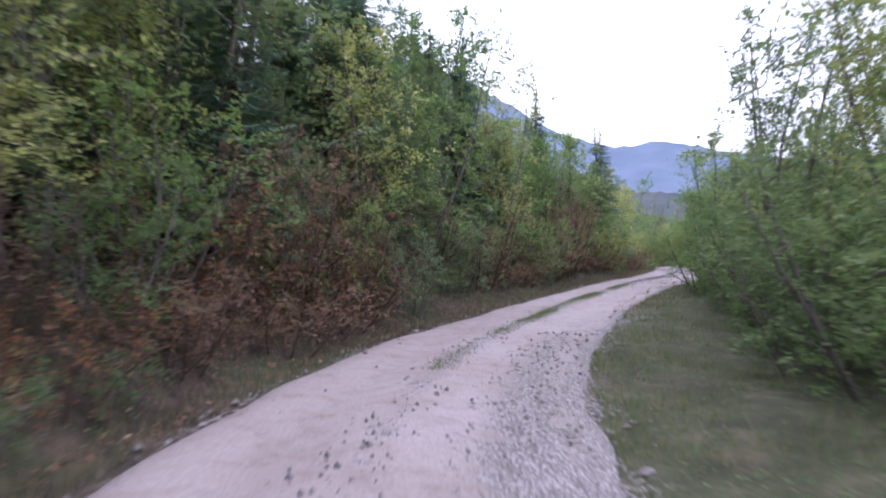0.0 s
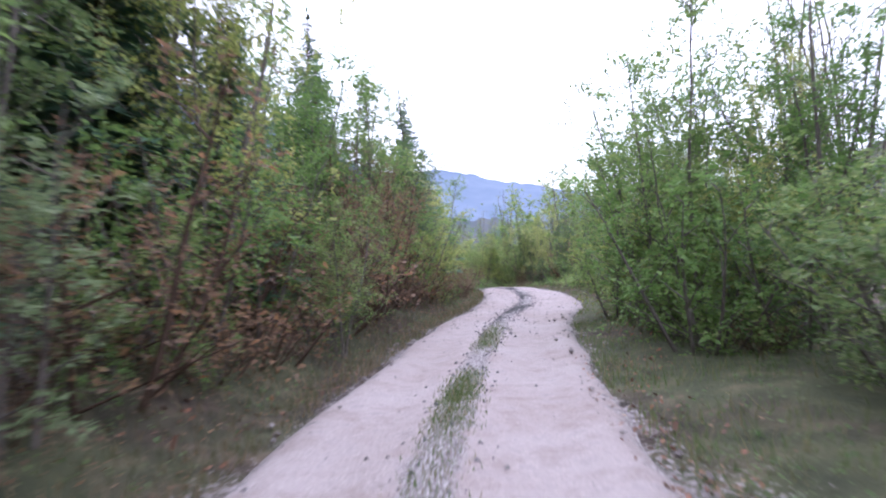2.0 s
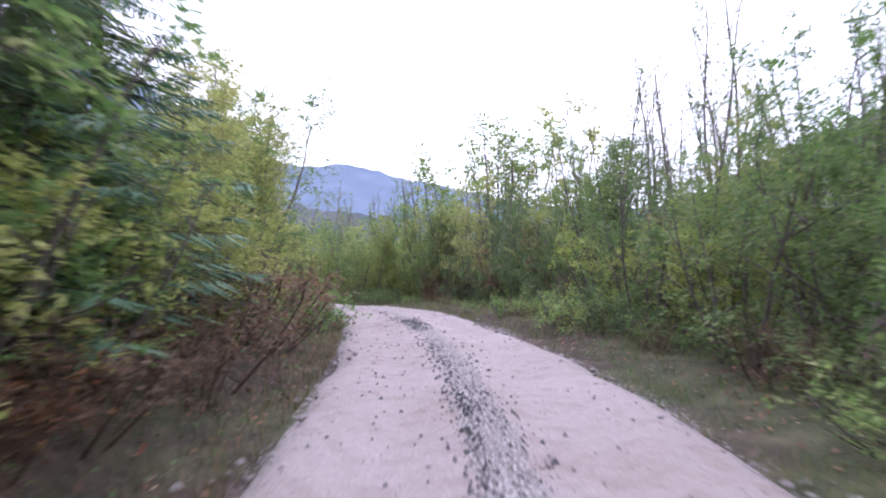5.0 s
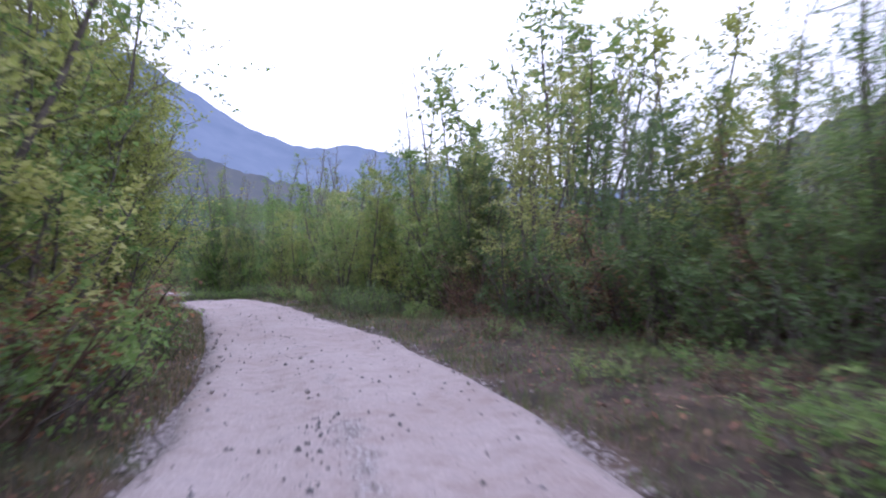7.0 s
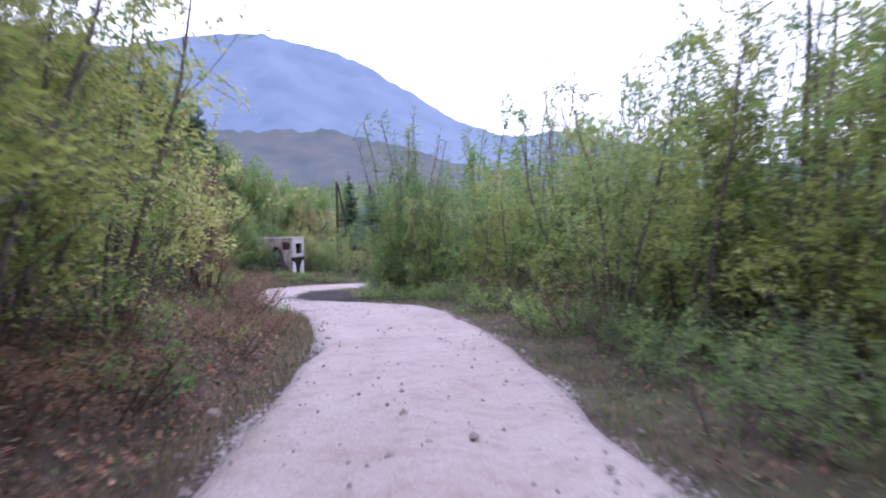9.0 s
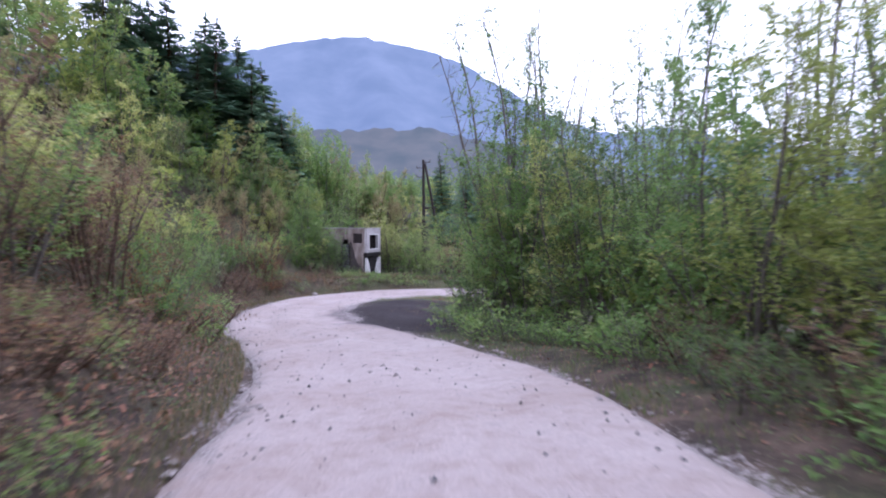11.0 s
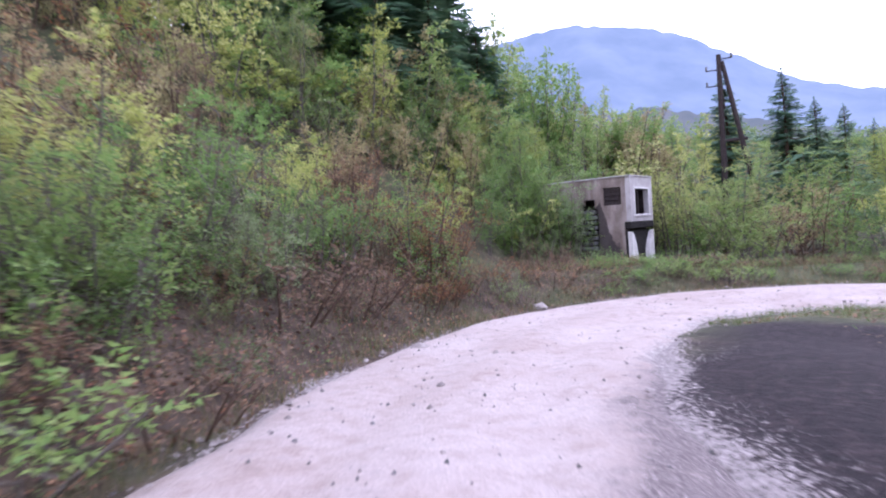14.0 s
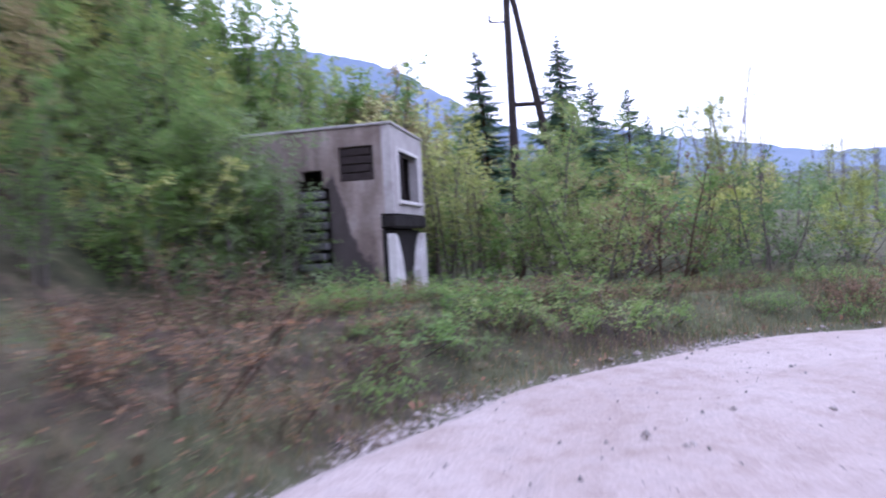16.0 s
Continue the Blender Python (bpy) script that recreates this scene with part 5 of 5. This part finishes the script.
def build_pebbles():
    """Darker coarse stones in the middle strip and strewn over the track."""
    rng = np.random.default_rng(14)
    n = 9000
    i = np.where(rng.random(n) < 0.55, rng.integers(150, 250, n), rng.integers(40, len(AX) - 130, n))
    mid = (i < 250) & (rng.random(n) < 0.8)
    d = np.where(mid, rng.normal(-0.05, 0.15, n), rng.uniform(-0.95, 0.95, n) * AX[i, 3])
    along = rng.uniform(-0.14, 0.14, n)
    x, y = AX[i, 0] + RIGHT[i, 0] * d + TAN[i, 0] * along, AX[i, 1] + RIGHT[i, 1] * d + TAN[i, 1] * along
    s = np.where(mid, 0.010 + 0.024 * rng.random(n) ** 2, 0.008 + 0.02 * rng.random(n) ** 3)
    base = np.array([(1, 0, 0), (-0.5, 0.8, 0), (-0.6, -0.7, 0), (0.1, 0, 1)], float)
    v = base[None] * (s[:, None, None] * (0.6 + 0.8 * rng.random((n, 4, 1))))
    a = rng.random(n) * 6.28
    c, q = np.cos(a)[:, None], np.sin(a)[:, None]
    vx, vy = v[..., 0] * c - v[..., 1] * q, v[..., 0] * q + v[..., 1] * c
    z = AX[i, 2] + 0.02
    v = np.stack([vx + x[:, None], vy + y[:, None], v[..., 2] + z[:, None]], -1).reshape(-1, 3)
    f = (np.array([(0, 1, 3), (1, 2, 3), (2, 0, 3)])[None] + 4 * np.arange(n)[:, None, None]).reshape(-1, 3)
    ob = mesh_object("gravel_stones", v, f.tolist(), SLAB)
    return tagged(ob, "grey coarse stones between the wheel ruts", "gravel", kind="stuff")


build_pebbles()


def strew(name, label, category, material, n, seed, pick, size, flat, rise=0.0):
    """Blades or fallen leaves over a band beside the road."""
    rng = np.random.default_rng(seed)
    x, y = pick(rng, n)
    n = len(x)
    z = surface(x, y) + rise * rng.random(n) ** 1.6
    a = rng.random(n) * 6.283
    ln = size[0] + (size[1] - size[0]) * rng.random(n)
    out = np.stack([np.cos(a), np.sin(a), 0 * a], 1)
    side = np.stack([-np.sin(a), np.cos(a), 0 * a], 1)
    p = np.stack([x, y, z], 1)
    if flat:
        tilt = rng.normal(0, 0.35, (n, 1)) * ln[:, None] * np.array([[0, 0, 1.0]])
        lift = np.array([[0, 0, 0.025]])
        v = np.stack([p + lift, p + lift + out * ln[:, None] * 0.5 + side * ln[:, None] * 0.35 + tilt, p + lift + out * ln[:, None] + tilt, p + lift + out * ln[:, None] * 0.5 - side * ln[:, None] * 0.35], 1)
    else:
        up = np.array([[0, 0, 1.0]])
        bend = (0.15 + 0.6 * rng.random(n))[:, None]
        w = (0.003 + 0.004 * rng.random(n))[:, None]
        v = np.stack([p - side * w, p + side * w, p + out * ln[:, None] * bend + up * ln[:, None] * (1 - 0.3 * bend)], 1)
    one, k = (np.array([[0, 1, 2], [0, 2, 3]]), 4) if flat else (np.array([[0, 1, 2]]), 3)
    f = (one[None] + k * np.arange(n)[:, None, None]).reshape(-1, 3)
    ob = mesh_object(name, v.reshape(-1, 3), f.tolist(), material)
    return tagged(ob, label, category, kind="stuff")


def band(side, i0, i1, lo, hi, power=1.0):
    def pick(rng, n):
        i = rng.integers(i0, i1, n)
        e = AX[i, 3] + lo + (hi - lo) * rng.random(n) ** power
        along = rng.uniform(-0.14, 0.14, n)
        x, y = AX[i, 0] + RIGHT[i, 0] * side * e + TAN[i, 0] * along, AX[i, 1] + RIGHT[i, 1] * side * e + TAN[i, 1] * along
        thin = (side < 0) | (ARC[i] < 54) | (ARC[i] > 98) | (rng.random(n) < 0.8)
        keep = thin & (np.hypot((x - 26.5) / 4.2, (y - 87.0) / 7.9) > 1.12 + 0.12 * wave(x, y, 0.9)) & ~((side > 0) & (e - AX[i, 3] < 1.2) & (y > 81) & (y < 95))
        return x[keep], y[keep]
    return pick


def patchy(pick, seed):
    def pick_patches(rng, n):
        x, y = pick(rng, n)
        keep = rng.random(len(x)) < 0.5 + 0.9 * wave(x, y, 0.7, seed * 1.3)
        return x[keep], y[keep]
    return pick_patches


def strip(rng, n):
    i = rng.integers(84, 160, n)
    keep = rng.random(n) < np.interp(ARC[i], (20, 27, 31, 40), (0.2, 0.3, 0.75, 0.3)) + 0.6 * wave(ARC[i], 0 * i, 1.1)
    i = i[keep]
    d = rng.normal(-0.05, 0.10, len(i))
    along = rng.uniform(-0.14, 0.14, len(i))
    return AX[i, 0] + RIGHT[i, 0] * d + TAN[i, 0] * along, AX[i, 1] + RIGHT[i, 1] * d + TAN[i, 1] * along


N = int(np.searchsorted(ARC, 150))
strew("verge_grass", "short green grass beside the track", "grass", GRASS, 110000, 1, patchy(band(1, 20, N, 0.05, 4.0, 1.4), 6), (0.05, 0.22), False)
strew("verge_grass", "short dry grass and stalks on the bank", "grass", DRY_GRASS, 80000, 2, band(-1, 20, N, 0.05, 3.0, 1.4), (0.06, 0.25), False)
strew("strip_grass", "grass strip between the wheel ruts", "grass", GRASS, 26000, 3, strip, (0.03, 0.09), False)
B0, B1 = int(np.searchsorted(ARC, 110)), int(np.searchsorted(ARC, 142))
strew("weeds", "low tangle of dark green weeds on the verge", "weeds", LEAF_DARK, 42000, 21, patchy(band(-1, 20, N, 0.25, 3.4), 1), (0.02, 0.05), True, 0.22)
strew("weeds", "withered brown weeds and brambles on the verge", "weeds", LEAF_BROWN, 38000, 22, patchy(band(-1, 20, N, 0.25, 3.4), 2), (0.02, 0.05), True, 0.26)
strew("weeds", "green weeds among the grass beside the track", "weeds", LEAF_DARK, 42000, 23, patchy(band(1, 20, N, 0.3, 3.6), 3), (0.02, 0.05), True, 0.2)
V0, V1 = int(np.searchsorted(ARC, 55)), int(np.searchsorted(ARC, 82))
strew("weeds", "dull green weeds over brown litter on the open verge", "weeds", LEAF_DARK, 20000, 26, patchy(band(1, V0, V1, 0.4, 4.4), 8), (0.02, 0.05), True, 0.25)
strew("verge_grass", "tufts of dry grass on the open verge", "grass", DRY_GRASS, 16000, 27, patchy(band(1, V0, V1, 0.2, 4.4), 9), (0.08, 0.3), False)
strew("weeds", "dense low weeds below the hut", "weeds", LEAF_DARK, 18000, 24, patchy(band(-1, B0, B1, 0.35, 4.6), 4), (0.02, 0.055), True, 0.3)
strew("weeds", "pale dead stalks below the hut", "dry stalks", DRY_GRASS, 16000, 25, patchy(band(-1, B0, B1, 0.3, 4.6), 5), (0.2, 0.5), False)
strew("fallen_leaves", "dark leaves and twigs at the edge of the first bend", "leaf litter", LITTER, 700, 7, patchy(band(1, int(np.searchsorted(ARC, 30)), int(np.searchsorted(ARC, 37)), -0.25, 1.0), 7), (0.03, 0.07), True, 0.05)
strew("fallen_leaves", "withered reddish brown leaves on the bank", "leaf litter", LITTER, 18000, 4, band(-1, 20, N, 0.15, 5.0, 1.2), (0.035, 0.08), True)
strew("fallen_leaves", "thick red brown leaf litter on the steep bank", "leaf litter", LITTER, 26000, 6, band(-1, int(np.searchsorted(ARC, 70)), int(np.searchsorted(ARC, 116)), 0.5, 4.0), (0.04, 0.09), True)

def soil_pick(power):
    def pick(rng, n):
        a, r = rng.random(n) * 6.283, rng.random(n) ** 0.5
        x, y = 26.5 + 4.1 * r * np.cos(a), 87.0 + 7.7 * r * np.sin(a)
        _, off = near_road(x, y)
        keep = (off > AX[0, 3] + 0.6) & (rng.random(n) < np.clip(0.12 + power * (0.5 * wave(x, y, 1.4, 3.0) + 0.22 * (x - 26.4)), 0, 1))
        return x[keep], y[keep]
    return pick


strew("fallen_leaves", "reddish leaf litter over the dark soil", "leaf litter", LEAF_BROWN, 16000, 31, soil_pick(1.0), (0.02, 0.05), True)
strew("weeds", "sparse green weeds on the dark soil", "weeds", LEAF_DARK, 900, 32, soil_pick(0.8), (0.03, 0.09), True, 0.15)
strew("fallen_leaves", "withered brown leaves under the shrubs", "leaf litter", LITTER, 22000, 5, band(1, 150, N, 0.5, 5.0), (0.035, 0.075), True)


def build_far_woods():
    """Tree crowns on the valley floor and slopes beyond the bend, as loose leaf clumps."""
    rng = np.random.default_rng(9)
    n = 620
    x = rng.uniform(-90, 170, n)
    y = rng.uniform(140, 300, n)
    z = land(x, y) + 0.03 * (y - 136)
    h = rng.uniform(2.4, 5.2, n) + 0.025 * (y - 140)
    k = 130
    u = rng.random((n, k))
    rad = (0.22 + 0.5 * np.sin(np.pi * np.clip(u * 0.9 + 0.08, 0, 1))) * h[:, None] * rng.uniform(0.36, 0.75, (n, 1)) * rng.uniform(0.3, 1.1, (n, k))
    a = rng.random((n, k)) * 6.283
    p = np.stack([x[:, None] + rad * np.cos(a), y[:, None] + rad * np.sin(a), z[:, None] + h[:, None] * (-0.05 + u)], -1).reshape(-1, 3)
    m = len(p)
    d1 = rng.normal(size=(m, 3))
    d2 = np.cross(d1, rng.normal(size=(m, 3)))
    d1 *= (0.16 + 0.0016 * (p[:, 1:2] - 140))[:, :1] * 1.3 / np.linalg.norm(d1, axis=1)[:, None]
    d2 *= (0.16 + 0.0016 * (p[:, 1:2] - 140)) / np.linalg.norm(d2, axis=1)[:, None]
    v = np.stack([p - d1, p + d2, p + d1], 1).reshape(-1, 3)
    f = (np.array([0, 1, 2])[None] + 3 * np.arange(m)[:, None]).tolist()
    ob = mesh_object("far_woods", v, f, LEAF_DARK)
    return tagged(ob, "dull green woods on the far side of the valley", "woods", kind="stuff")


build_far_woods()
